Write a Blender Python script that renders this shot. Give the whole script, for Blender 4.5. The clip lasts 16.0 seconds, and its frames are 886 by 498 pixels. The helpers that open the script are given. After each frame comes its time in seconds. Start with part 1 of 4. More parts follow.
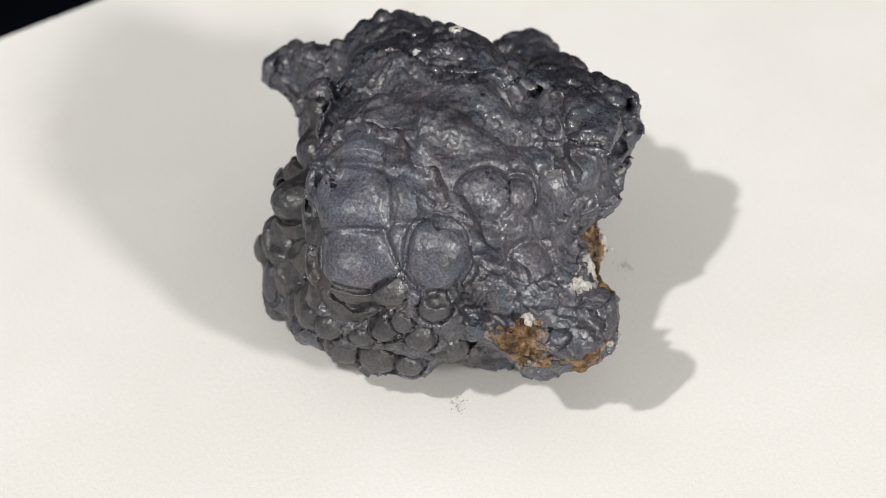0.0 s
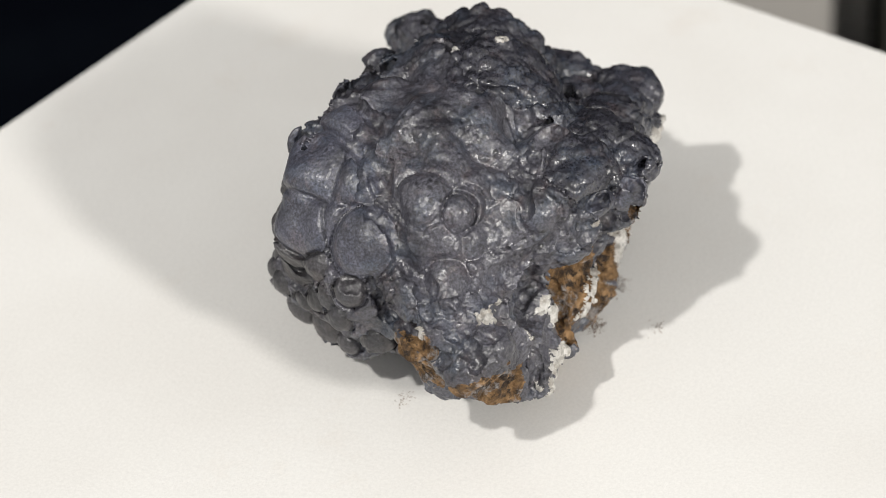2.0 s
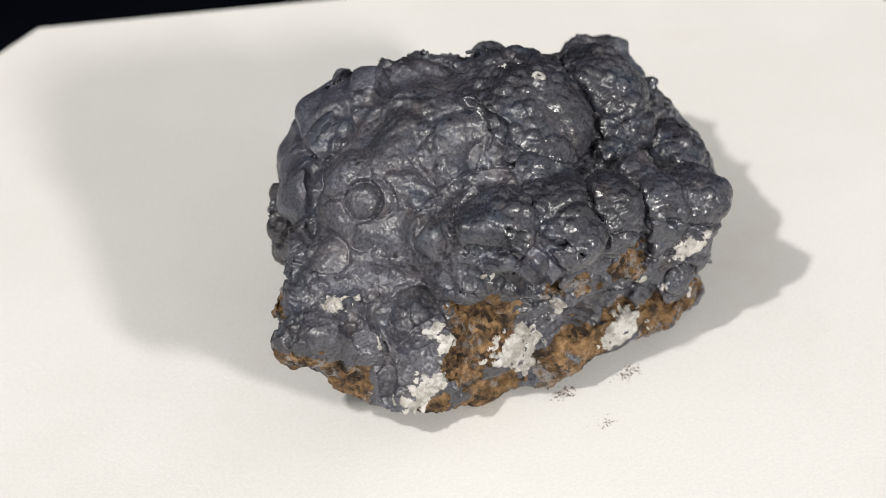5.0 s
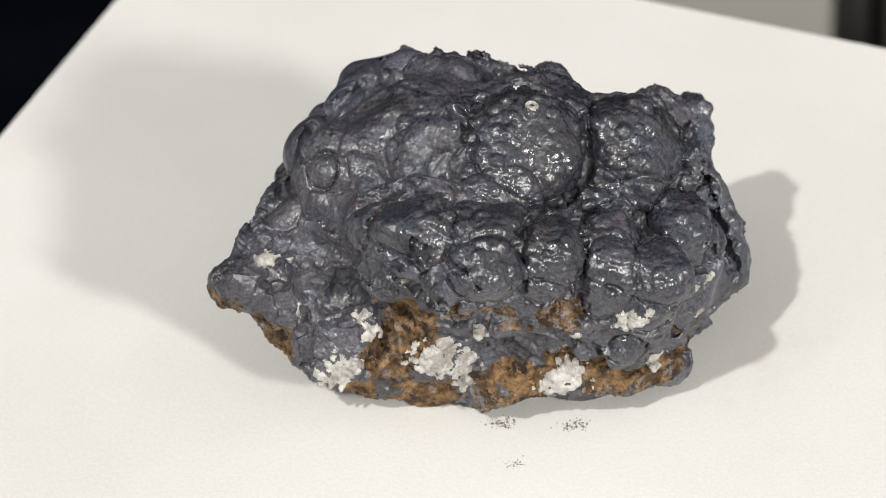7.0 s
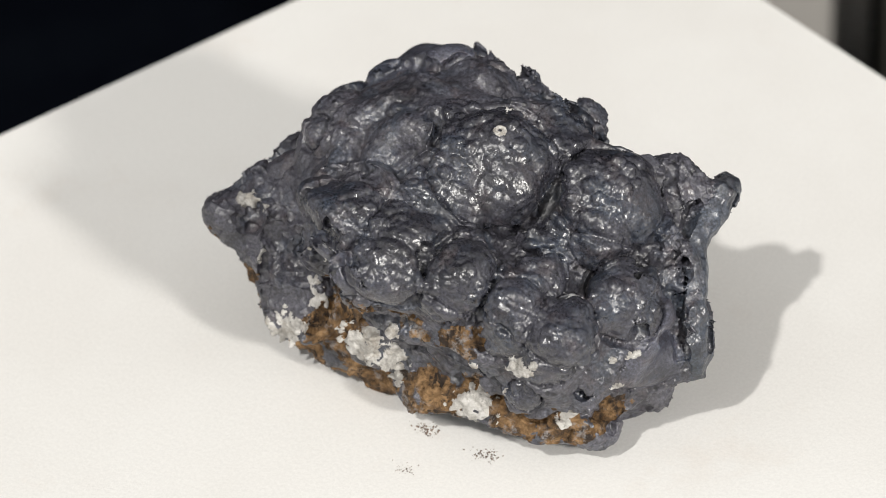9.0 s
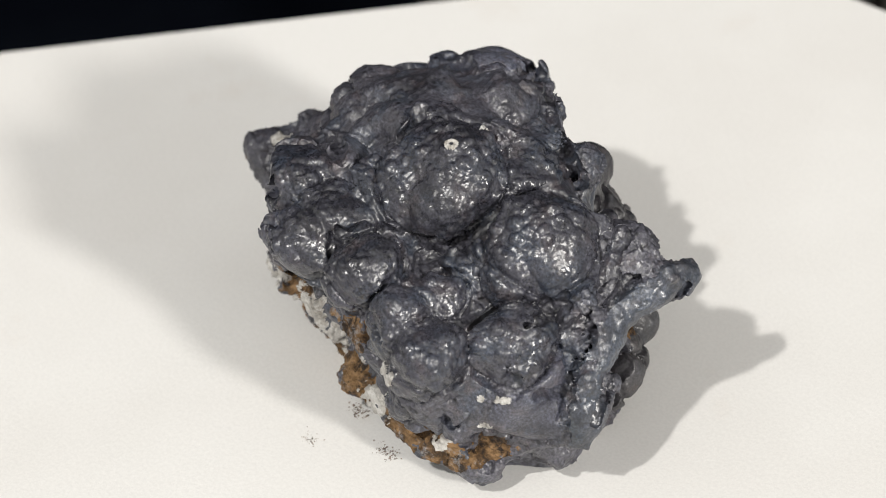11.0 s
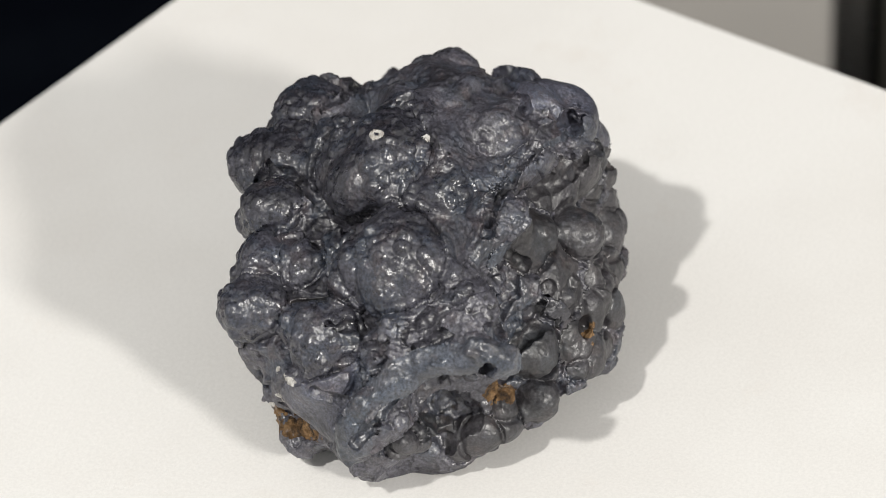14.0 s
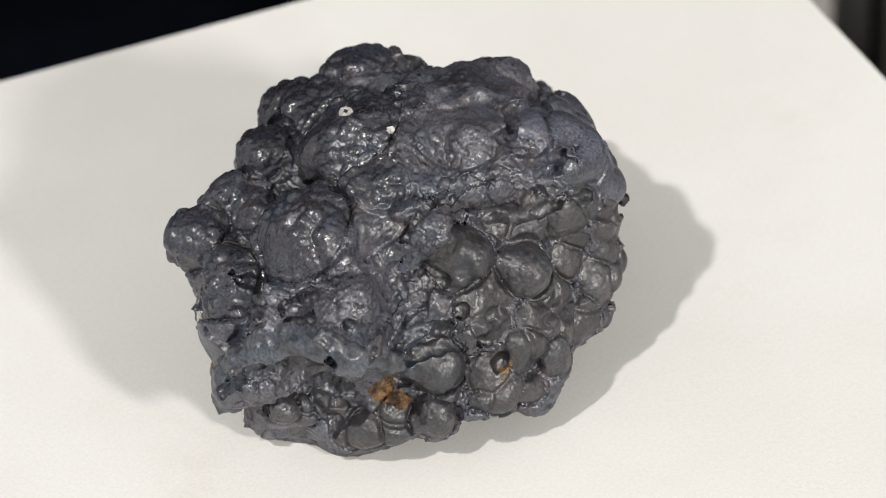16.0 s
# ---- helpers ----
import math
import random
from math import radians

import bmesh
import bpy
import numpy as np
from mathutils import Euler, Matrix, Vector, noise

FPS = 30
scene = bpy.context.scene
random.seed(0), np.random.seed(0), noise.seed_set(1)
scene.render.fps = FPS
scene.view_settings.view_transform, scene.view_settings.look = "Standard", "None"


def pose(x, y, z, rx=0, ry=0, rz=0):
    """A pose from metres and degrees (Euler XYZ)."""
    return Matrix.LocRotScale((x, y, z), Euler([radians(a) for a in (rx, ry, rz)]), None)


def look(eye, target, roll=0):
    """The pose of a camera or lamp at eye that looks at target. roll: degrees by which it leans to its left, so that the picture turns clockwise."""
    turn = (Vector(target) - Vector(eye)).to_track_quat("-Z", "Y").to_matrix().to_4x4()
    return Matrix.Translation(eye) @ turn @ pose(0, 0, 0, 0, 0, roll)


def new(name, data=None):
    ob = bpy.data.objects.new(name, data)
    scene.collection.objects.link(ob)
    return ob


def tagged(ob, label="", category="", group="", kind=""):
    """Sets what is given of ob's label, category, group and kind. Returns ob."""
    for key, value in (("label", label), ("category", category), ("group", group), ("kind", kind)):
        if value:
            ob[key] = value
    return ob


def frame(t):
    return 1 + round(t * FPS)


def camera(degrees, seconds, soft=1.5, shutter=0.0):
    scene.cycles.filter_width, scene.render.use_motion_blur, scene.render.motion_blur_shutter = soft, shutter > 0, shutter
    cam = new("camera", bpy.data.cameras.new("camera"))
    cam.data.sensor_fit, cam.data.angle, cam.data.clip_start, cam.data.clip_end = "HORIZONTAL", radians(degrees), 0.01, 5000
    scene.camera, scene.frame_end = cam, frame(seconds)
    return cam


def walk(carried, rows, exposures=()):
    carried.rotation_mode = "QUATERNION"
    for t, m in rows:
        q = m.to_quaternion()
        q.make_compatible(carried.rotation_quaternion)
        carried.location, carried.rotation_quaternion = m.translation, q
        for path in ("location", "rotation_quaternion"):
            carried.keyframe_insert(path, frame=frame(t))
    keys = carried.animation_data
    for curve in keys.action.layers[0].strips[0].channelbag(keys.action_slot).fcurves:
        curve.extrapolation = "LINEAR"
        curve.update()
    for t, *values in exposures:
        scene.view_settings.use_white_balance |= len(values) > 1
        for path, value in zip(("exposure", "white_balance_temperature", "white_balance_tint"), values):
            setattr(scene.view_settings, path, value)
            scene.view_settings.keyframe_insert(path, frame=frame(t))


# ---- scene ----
from mathutils.kdtree import KDTree

# The camera stands still; a square card turns on a motor table and carries the specimen.
cam = camera(14.0, 16.0, soft=0.75)
EYE = Matrix(((0.99831, 0.05816, 0.00159, 0.0), (-0.03431, 0.61052, -0.79126, -0.54086),
              (-0.04699, 0.78986, 0.61148, 0.43953), (0.0, 0.0, 0.0, 1.0)))
walk(cam, [(0.0, EYE), (16.0, EYE)])
cam.data.dof.use_dof = True
cam.data.dof.focus_distance = 0.655
cam.data.dof.aperture_fstop = 19.0

TURN = 14.875  # degrees a second, clockwise from above
MM = 0.001


# ---- light: two small lamps in front, one on each side, in a dimly lit room ----
world = bpy.data.worlds.new("room_light")
scene.world = world
world.use_nodes = True
world.node_tree.nodes["Background"].inputs["Color"].default_value = (1.0, 0.985, 0.965, 1)
world.node_tree.nodes["Background"].inputs["Strength"].default_value = 0.50


def lamp(name, way, distance, size, watts, colour):
    data = bpy.data.lights.new(name, "AREA")
    data.shape, data.size, data.energy, data.color = "DISK", size, watts, colour
    ob = new(name, data)
    ob.matrix_basis = look(Vector(way).normalized() * distance + Vector((0, 0, 0.02)), (0, 0, 0.02))
    return ob


lamp("lamp_small", (-0.475, -0.63, 1.0), 3.5, 0.127, 69.0, (1.0, 0.975, 0.93))
lamp("lamp_wide", (1.19, -1.58, 1.0), 3.5, 0.35, 84.0, (1.0, 0.965, 0.91))


# ---- materials ----
class Nodes:
    def __init__(self, name):
        self.m = bpy.data.materials.new(name)
        self.m.use_nodes = True
        self.t = self.m.node_tree
        self.b = self.t.nodes["Principled BSDF"]
        self.pos = self.t.nodes.new("ShaderNodeTexCoord").outputs["Object"]

    def link(self, a, b):
        self.t.links.new(a, b)

    def noise(self, scale, detail=4, rough=0.6, distort=0.0):
        n = self.t.nodes.new("ShaderNodeTexNoise")
        n.inputs["Scale"].default_value, n.inputs["Detail"].default_value = scale, detail
        n.inputs["Roughness"].default_value, n.inputs["Distortion"].default_value = rough, distort
        self.link(self.pos, n.inputs["Vector"])
        return n.outputs["Fac"]

    def cells(self, scale, smooth=0.3):
        n = self.t.nodes.new("ShaderNodeTexVoronoi")
        n.feature = "SMOOTH_F1"
        n.inputs["Scale"].default_value, n.inputs["Smoothness"].default_value = scale, smooth
        self.link(self.pos, n.inputs["Vector"])
        return n.outputs["Distance"]

    def ramp(self, fac, *stops):
        n = self.t.nodes.new("ShaderNodeValToRGB")
        while len(n.color_ramp.elements) < len(stops):
            n.color_ramp.elements.new(0.5)
        for e, (p, c) in zip(n.color_ramp.elements, stops):
            e.position = p
            e.color = (*c, 1) if isinstance(c, tuple) else (c, c, c, 1)
        self.link(fac, n.inputs["Fac"])
        return n.outputs["Color"]

    def mix(self, fac, a, b, kind="MIX"):
        n = self.t.nodes.new("ShaderNodeMixRGB")
        n.blend_type = kind
        for key, v in (("Fac", fac), ("Color1", a), ("Color2", b)):
            if isinstance(v, bpy.types.NodeSocket):
                self.link(v, n.inputs[key])
            else:
                n.inputs[key].default_value = (*v, 1) if isinstance(v, tuple) else v
        return n.outputs["Color"]

    def add(self, a, b, gain):
        n = self.t.nodes.new("ShaderNodeMath")
        n.operation = "MULTIPLY_ADD"
        self.link(b, n.inputs[0])
        n.inputs[1].default_value = gain
        self.link(a, n.inputs[2])
        return n.outputs[0]

    def bump(self, height, depth, strength=1.0):
        n = self.t.nodes.new("ShaderNodeBump")
        n.inputs["Strength"].default_value, n.inputs["Distance"].default_value = strength, depth
        self.link(height, n.inputs["Height"])
        self.link(n.outputs["Normal"], self.b.inputs["Normal"])

    def set(self, **values):
        for key, v in values.items():
            socket = self.b.inputs[key.replace("_", " ").title().replace("Ior", "IOR")]
            if isinstance(v, bpy.types.NodeSocket):
                self.link(v, socket)
            else:
                socket.default_value = (*v, 1) if isinstance(v, tuple) else v
        return self.m


def iron_crust(name, tint, gloss, spots, blue):
    """Dark, lustrous iron oxide: grey and blue-grey clouds, dark polished spots, fine grain and brown dust."""
    n = Nodes(name)
    clouds = n.ramp(n.noise(70, 5, 0.65, 0.8), (0.36, tuple(0.55 * v for v in tint)), (0.5, tint), (0.64, (tint[0] * 1.5, tint[1] * 1.5, tint[2] * 1.48)))
    colour = n.mix(n.ramp(n.noise(120, 3, 0.6), (0.5, 0.0), (0.66, blue)), clouds, (tint[0] * 0.95, tint[1] * 1.45, tint[2] * 1.7))
    warm = n.ramp(n.noise(160, 6, 0.75), (0.53, 0.0), (0.64, 0.5))
    colour = n.mix(warm, colour, (tint[0] * 1.7, tint[1] * 1.35, tint[2] * 1.1))
    grain = n.ramp(n.noise(2100, 3, 0.75), (0.34, 0.35), (0.5, 1.0), (0.66, 1.9))
    colour = n.mix(1.0, colour, grain, "MULTIPLY")
    ring = n.ramp(n.cells(520, 0.15), (0.16, spots), (0.34, 0.0))
    where = n.ramp(n.noise(95, 3, 0.6), (0.47, 0.0), (0.56, 1.0))
    polish = n.mix(1.0, ring, where, "MULTIPLY")
    colour = n.mix(polish, colour, (0.004, 0.004, 0.006))
    dust = n.ramp(n.noise(60, 9, 0.8), (0.58, 0.0), (0.70, 0.3))
    colour = n.mix(dust, colour, (0.10, 0.068, 0.042))
    height = n.add(n.noise(900, 3, 0.6), n.cells(800, 0.25), -0.9)
    height = n.add(height, n.noise(380, 3, 0.65), 1.1)
    height = n.add(height, polish, -0.35)
    n.bump(height, 0.00018, 0.7)
    rough = n.ramp(n.noise(420, 4, 0.7), (0.40, gloss + 0.16), (0.58, gloss))
    return n.set(base_color=colour, roughness=rough, ior=1.72)


CRUST = iron_crust("iron_crust", (0.050, 0.049, 0.061), 0.33, 0.85, 0.35)
NODULE = iron_crust("iron_nodule", (0.034, 0.034, 0.044), 0.24, 0.7, 0.4)
BLUE = iron_crust("iron_smooth_shell", (0.056, 0.057, 0.076), 0.35, 0.2, 0.3)
RIM = iron_crust("iron_shell_edge", (0.044, 0.049, 0.063), 0.30, 0.0, 0.25)
DULL = iron_crust("iron_dull", (0.030, 0.028, 0.032), 0.38, 0.4, 0.3)


def earthy(name, low, mid, high, rough, speck):
    n = Nodes(name)
    colour = n.ramp(n.noise(330, 8, 0.72, 0.3), (0.38, low), (0.5, mid), (0.62, high))
    spots = n.ramp(n.noise(260, 5, 0.7), (0.54, 0.0), (0.60, 1.0))
    colour = n.mix(spots, colour, low)
    pale = n.ramp(n.noise(115, 9, 0.8), (0.53, 0.0), (0.60, 0.8))
    colour = n.mix(pale, colour, speck)
    n.bump(n.noise(800, 8, 0.75), 0.0007, 1.0)
    return n.set(base_color=colour, roughness=rough)


LIMONITE = earthy("limonite", (0.030, 0.018, 0.011), (0.17, 0.095, 0.038), (0.36, 0.22, 0.105), 0.85, (0.34, 0.33, 0.33))
CALCITE = earthy("calcite", (0.42, 0.40, 0.37), (0.66, 0.64, 0.60), (0.82, 0.80, 0.77), 0.75, (0.40, 0.36, 0.31))


def paper():
    n = Nodes("white_card")
    colour = n.ramp(n.noise(9, 4, 0.6), (0.42, (0.795, 0.78, 0.752)), (0.58, (0.835, 0.825, 0.80)))
    stain = n.ramp(n.noise(24, 6, 0.7), (0.58, 0.0), (0.75, 0.22))
    colour = n.mix(stain, colour, (0.66, 0.56, 0.47))
    fibre = n.ramp(n.noise(1500, 3, 0.7), (0.4, 0.965), (0.6, 1.02))
    colour = n.mix(1.0, colour, fibre, "MULTIPLY")
    n.bump(n.noise(900, 6, 0.7), 0.00012, 0.6)
    return n.set(base_color=colour, roughness=0.72)


def plain(name, a, b, scale, rough, depth=0.0003, gloss=0.5):
    n = Nodes(name)
    colour = n.ramp(n.noise(scale, 5, 0.6), (0.35, a), (0.65, b))
    n.bump(n.noise(scale * 12, 4, 0.6), depth, 0.5)
    return n.set(base_color=colour, roughness=rough, specular_ior_level=gloss)


CARD = paper()
CLOTH = plain("black_cloth", (0.0010, 0.0016, 0.0035), (0.0022, 0.0032, 0.0055), 30, 1.0, gloss=0.03)
GREY = plain("grey_plastic", (0.35, 0.335, 0.31), (0.39, 0.37, 0.345), 6, 0.6)
BLACK = plain("black_plastic", (0.012, 0.012, 0.013), (0.02, 0.02, 0.021), 20, 0.45)
GRIT = earthy("brown_grit", (0.15, 0.11, 0.085), (0.28, 0.21, 0.17), (0.42, 0.35, 0.29), 0.9, (0.5, 0.45, 0.4))
OLIVE = plain("olive_grey_plastic", (0.12, 0.115, 0.098), (0.145, 0.14, 0.12), 6, 0.6)


# ---- mesh helpers ----
def part(name, bm, material, parent=None, label=""):
    me = bpy.data.meshes.new(name)
    bm.to_mesh(me)
    bm.free()
    me.materials.append(material)
    ob = new(name, me)
    ob.parent = parent
    return tagged(ob, label)


def outline_slab(corners, bottom, top, bevel):
    """A flat slab with the given plan and softly broken edges."""
    bm = bmesh.new()
    face = bm.faces.new([bm.verts.new((x, y, top)) for x, y in corners])
    low = bmesh.ops.extrude_face_region(bm, geom=[face])
    bmesh.ops.translate(bm, verts=[v for v in low["geom"] if isinstance(v, bmesh.types.BMVert)], vec=(0, 0, bottom - top))
    bmesh.ops.recalc_face_normals(bm, faces=bm.faces)
    bmesh.ops.bevel(bm, geom=list(bm.edges), offset=bevel, segments=2, affect="EDGES", profile=0.5)
    return bm


def rounded_column(width, depth, height, radius):
    """An upright box with widely rounded vertical corners."""
    corners = []
    for cx, cy, a0 in ((1, 1, 0), (-1, 1, 90), (-1, -1, 180), (1, -1, 270)):
        for k in range(13):
            a = radians(a0 + 7.5 * k)
            corners.append((cx * (width / 2 - radius) + radius * math.cos(a), cy * (depth / 2 - radius) + radius * math.sin(a)))
    bm = outline_slab(corners, 0, height, 0.004)
    for f in bm.faces:
        f.smooth = abs(f.normal.z) < 0.5
    return bm


# ---- the card and what lies beneath and behind it ----
def meet(a, da, b, db):
    """Where two edge lines meet, each given by its normal's angle and its distance from the axis."""
    m = Matrix(((math.cos(radians(a)), math.sin(radians(a))), (math.cos(radians(b)), math.sin(radians(b)))))
    return tuple(m.inverted() @ Vector((da, db)))


SIDES = ((-21.0, 0.1265), (17.0, 0.1450), (64.3, 0.1212), (109.2, 0.1412), (155.4, 0.1157), (199.0, 0.1410), (244.5, 0.1226), (289.0, 0.1440))
card = part("turning_card", outline_slab([meet(*SIDES[i], *SIDES[(i + 1) % 8]) for i in range(8)], -0.003, 0.0, 0.0004), CARD)
tagged(card, "white square card with cut-off corners, faintly smudged", "card")

table = new("motor_table")
tagged(table, "black round motor turntable on a column under the white card", "turntable")
for name, radius, low, high in (("platter", 0.075, -0.012, -0.0032), ("column", 0.060, -0.300, -0.014)):
    ring = [(radius * math.cos(radians(5 * k)), radius * math.sin(radians(5 * k))) for k in range(72)]
    part(name, outline_slab(ring, low, high, 0.0008), BLACK, table)

bench = outline_slab([(-1.6, -1.2), (1.6, -1.2), (1.6, 1.19), (-1.6, 1.19)], -0.34, -0.3005, 0.004)
tagged(part("bench_top", bench, CLOTH), "bench covered with black cloth", "bench", kind="structure")
case = new("grey_case")
case.matrix_basis = pose(0.062, 0.53, -0.3, 0, 0, 0)
tagged(case, "grey plastic case with darker end standing on the bench", "case")
shell = part("body", rounded_column(0.150, 0.16, 0.22, 0.012), GREY, case)
shell.location = (0.009, 0, 0)
end = part("end_panel", rounded_column(0.030, 0.15, 0.22, 0.006), OLIVE, case, "olive-grey end panel")
end.location = (0.1005, 0.004, 0)
# added out of view: blocks room light and darkens reflections from behind
screen_slab = outline_slab([(-1.7, 1.2), (1.7, 1.2), (1.7, 1.3), (-1.7, 1.3)], -0.9, 3.2, 0.002)
tagged(part("unseen_screen", screen_slab, CLOTH), "unseen black cloth screen blocking room light from behind", "wall", kind="structure")
floor_ = outline_slab([(-1.7, -3), (1.7, -3), (1.7, 1.3), (-1.7, 1.3)], -0.95, -0.9, 0.002)
tagged(part("floor", floor_, GREY), "grey floor", "floor", kind="structure")


# ---- the specimen: lobes of iron oxide grown together (millimetres: x, y, z, radius) ----
# the solid mass
CORE_A = (
    (-1, 1.6, 26.4, 25.4), (27.8, -8, 15.6, 18.5), (30.2, 2.8, 31.2, 13.7), (-25, -8, 27.6, 12.6), (11, -0.8, 1.2, 19.2),
    (23, 13.6, 16.8, 11.3), (12.2, -20, 36, 10.2), (-19, -14, 15.6, 10.8), (24.2, -22.4, 28.8, 10.2), (1.4, -21.2, 38.4, 11.3),
    (8.6, 19.6, 9.6, 10.8), (17, 1.6, 45.6, 8.9), (36.2, -20, 27.6, 8.2), (9.8, -17.6, 12, 10.2), (12.2, -8, 46.8, 8.1),
    (31.4, 10, 7.2, 7.9), (-11.8, -18.8, 38.4, 6.5), (5, -23.6, 26.4, 8.5), (19.4, 12.4, 40.8, 7.4), (23, 16, 28.8, 7.5),
)
CORE_B = (
    (-9.4, -11.6, 3.6, 6.7), (47, -8, 18, 6.6), (21.8, -9.2, 33.6, 10.2), (-8.2, 20.8, 43.2, 6.6), (17, 23.2, 21.6, 6.4),
    (0.2, 26.8, 18, 6.5), (-15.4, 20.8, 37.2, 6.7), (-21.4, -3.2, 42, 6.6), (39.8, -9.2, 31.2, 6.5), (-35.8, -15.2, 27.6, 5.7),
    (-23.8, 8.8, 40.8, 4.1), (-8.2, -18.8, 10.8, 6), (43.4, -16.4, 22.8, 6.4), (-26.2, 8.8, 24, 5.4), (-14.2, 13.6, 45.6, 5.9),
    (-10.6, 23.2, 15.6, 5.6), (-7, -22.4, 16.8, 5.4), (15.8, -26, 18, 4.8), (1.4, 17.2, 46.8, 5.9), (30.2, 2.8, 45.6, 5.3),
)
# lumps that round it out
LUMP_A = (
    (9.8, 13.6, 48, 6), (-1, 16, 3.6, 6.9), (-1, -18.8, 4.8, 5.1), (-20.2, -10.4, 40.8, 5.8), (-5.8, 22, 9.6, 5.4),
    (24.2, 16, 4.8, 5.4), (39.8, -23.6, 16.8, 4.7), (19.4, -24.8, 13.2, 5.7), (37.4, 8.8, 20.4, 5.2), (-10.6, -23.6, 21.6, 4.7),
    (21.8, 25.6, 15.6, 4.9), (45.8, -3.2, 10.8, 5.2), (39.8, 4, 7.2, 4.9), (43.4, 0.4, 22.8, 4.3), (32.6, -26, 21.6, 5.8),
    (-17.8, -21.2, 26.4, 3.6), (-14.2, 4, 49.2, 5.2), (15.8, 28, 12, 5.2), (-26.2, -21.2, 25.2, 4.3), (32.6, 16, 25.2, 4.7),
    (-3.4, -26, 28.8, 5.1), (13.4, -28.4, 28.8, 5.2), (32.6, -11.6, 37.2, 4.7), (-29.8, 4, 24, 5.4),
)
LUMP_B = (
    (13.4, 23.2, 27.6, 6), (23, -28.4, 19.2, 4.3), (-35.8, -9.2, 20.4, 4.3), (0.2, -22.4, 15.6, 5.2), (-3.4, 28, 25.2, 3.6),
    (24.2, -11.6, 45.6, 3.6), (-31, -12.8, 15.6, 3.6), (43.4, -3.2, 31.2, 4.3), (-21.4, 16, 37.2, 4.7), (37.4, 14.8, 34.8, 3.6),
    (-22.6, 13.6, 18, 3.8), (-25, 6.4, 18, 4.3), (32.6, 4, 1.2, 7), (-14.2, -12.8, 46.8, 3.6), (-17.8, -15.2, 37.2, 6),
    (-23.8, -3.2, 14.4, 4.3), (-15.4, -24.8, 15.6, 3.6), (-16.6, -11.6, 4.8, 4.5), (-16.6, 20.8, 18, 4.3), (33.8, -26, 14.4, 4.3),
    (7.4, 25.6, 20.4, 6.9), (45.8, -14, 13.2, 3.8), (-35.8, -0.8, 26.4, 3.6), (30.2, 16, 37.2, 3.6),
)
LUMP_C = (
    (18.2, -21.2, 6, 4.3), (36.2, 11.2, 14.4, 5.1), (-9.4, 16, 6, 3.6), (41, 10, 38.4, 3.3), (-13, -21.2, 6, 2.6),
    (-7, 26.8, 19.2, 5.7), (-14.2, -5.6, 4.8, 3.6), (-3.4, -24.8, 21.6, 4.5), (2.6, 28, 27.6, 3.3), (29, -26, 9.6, 3.3),
    (-29.8, 1.6, 36, 3.6), (-34.6, -16.4, 20.4, 2.6), (39.8, 13.6, 30, 3.6), (-13, -21.2, 30, 3.6), (26.6, 10, 45.6, 3.6),
    (31.4, 18.4, 9.6, 4.3), (-7, 10, 2.4, 3.6), (14.6, -21.2, 21.6, 8.6), (-31, -20, 24, 3.6), (-21.4, 18.4, 28.8, 3.6),
    (-20.2, -20, 30, 3.6), (-1, 25.6, 10.8, 4.5), (42.2, -18.8, 8.4, 2.6), (43.4, -5.6, 4.8, 3.6),
)
# broken edges of the crust
EDGE_A = (
    (44.6, 13.6, 37.2, 4.3), (43.4, 0.4, 32.4, 6.9), (36.2, -18.8, 4.8, 3.4), (17, 13.6, 50.4, 3.4), (44.6, 17.2, 34.8, 4.1),
    (47, 1.6, 24, 5.6), (6.2, 18.4, 49.2, 4.1), (33.8, -23.6, 8.4, 3.4), (20.6, 18.4, 46.8, 3.1), (-11.8, -20, 7.2, 4.1),
    (37.4, -5.6, 0, 4.1), (39.8, 11.2, 34.8, 8.3), (39.8, -17.6, 4.8, 2.4), (42.2, 16, 43.2, 1.9), (2.6, -22.4, 4.8, 3.4),
    (-17.8, -18.8, 6, 2.4), (26.6, -16.4, 0, 4.3), (-32.2, -2, 34.8, 3.4), (-4.6, -15.2, 0, 4.1), (50.6, -2, 20.4, 4.1),
    (44.6, -14, 8.4, 1.9), (-25, -22.4, 13.2, 2.4), (-5.8, -29.6, 48, 2.4), (-13, 17.2, 51.6, 1.9),
)
EDGE_B = (
    (36.2, -28.4, 20.4, 3.1), (-21.4, 8.8, 48, 1.9), (42.2, -20, 6, 1.9), (47, 20.8, 36, 1.9), (1.4, 22, 51.6, 1.9),
    (-28.6, -20, 12, 1.9), (5, -36.8, 43.2, 1.9), (-33.4, -14, 15.6, 1.9), (23, 14.8, 45.6, 3.4), (-11.8, -27.2, 48, 1.9),
    (-16.6, -27.2, 14.4, 1.9), (-3.4, 23.2, 51.6, 1.9), (15.8, -26, 9.6, 3.1), (38.6, -30.8, 34.8, 1.9), (31.4, 7.6, 49.2, 1.9),
    (47, -8, 6, 1.9), (-16.6, 19.6, 48, 1.9), (12.2, 18.4, 50.4, 1.9), (-22.6, -14, 4.8, 1.9), (7.4, -24.8, 6, 2.4),
    (38.6, 14.8, 43.2, 1.9), (13.4, 24.4, 2.4, 1.9), (39.8, -22.4, 8.4, 1.9), (6.2, -38, 39.6, 1.9),
)
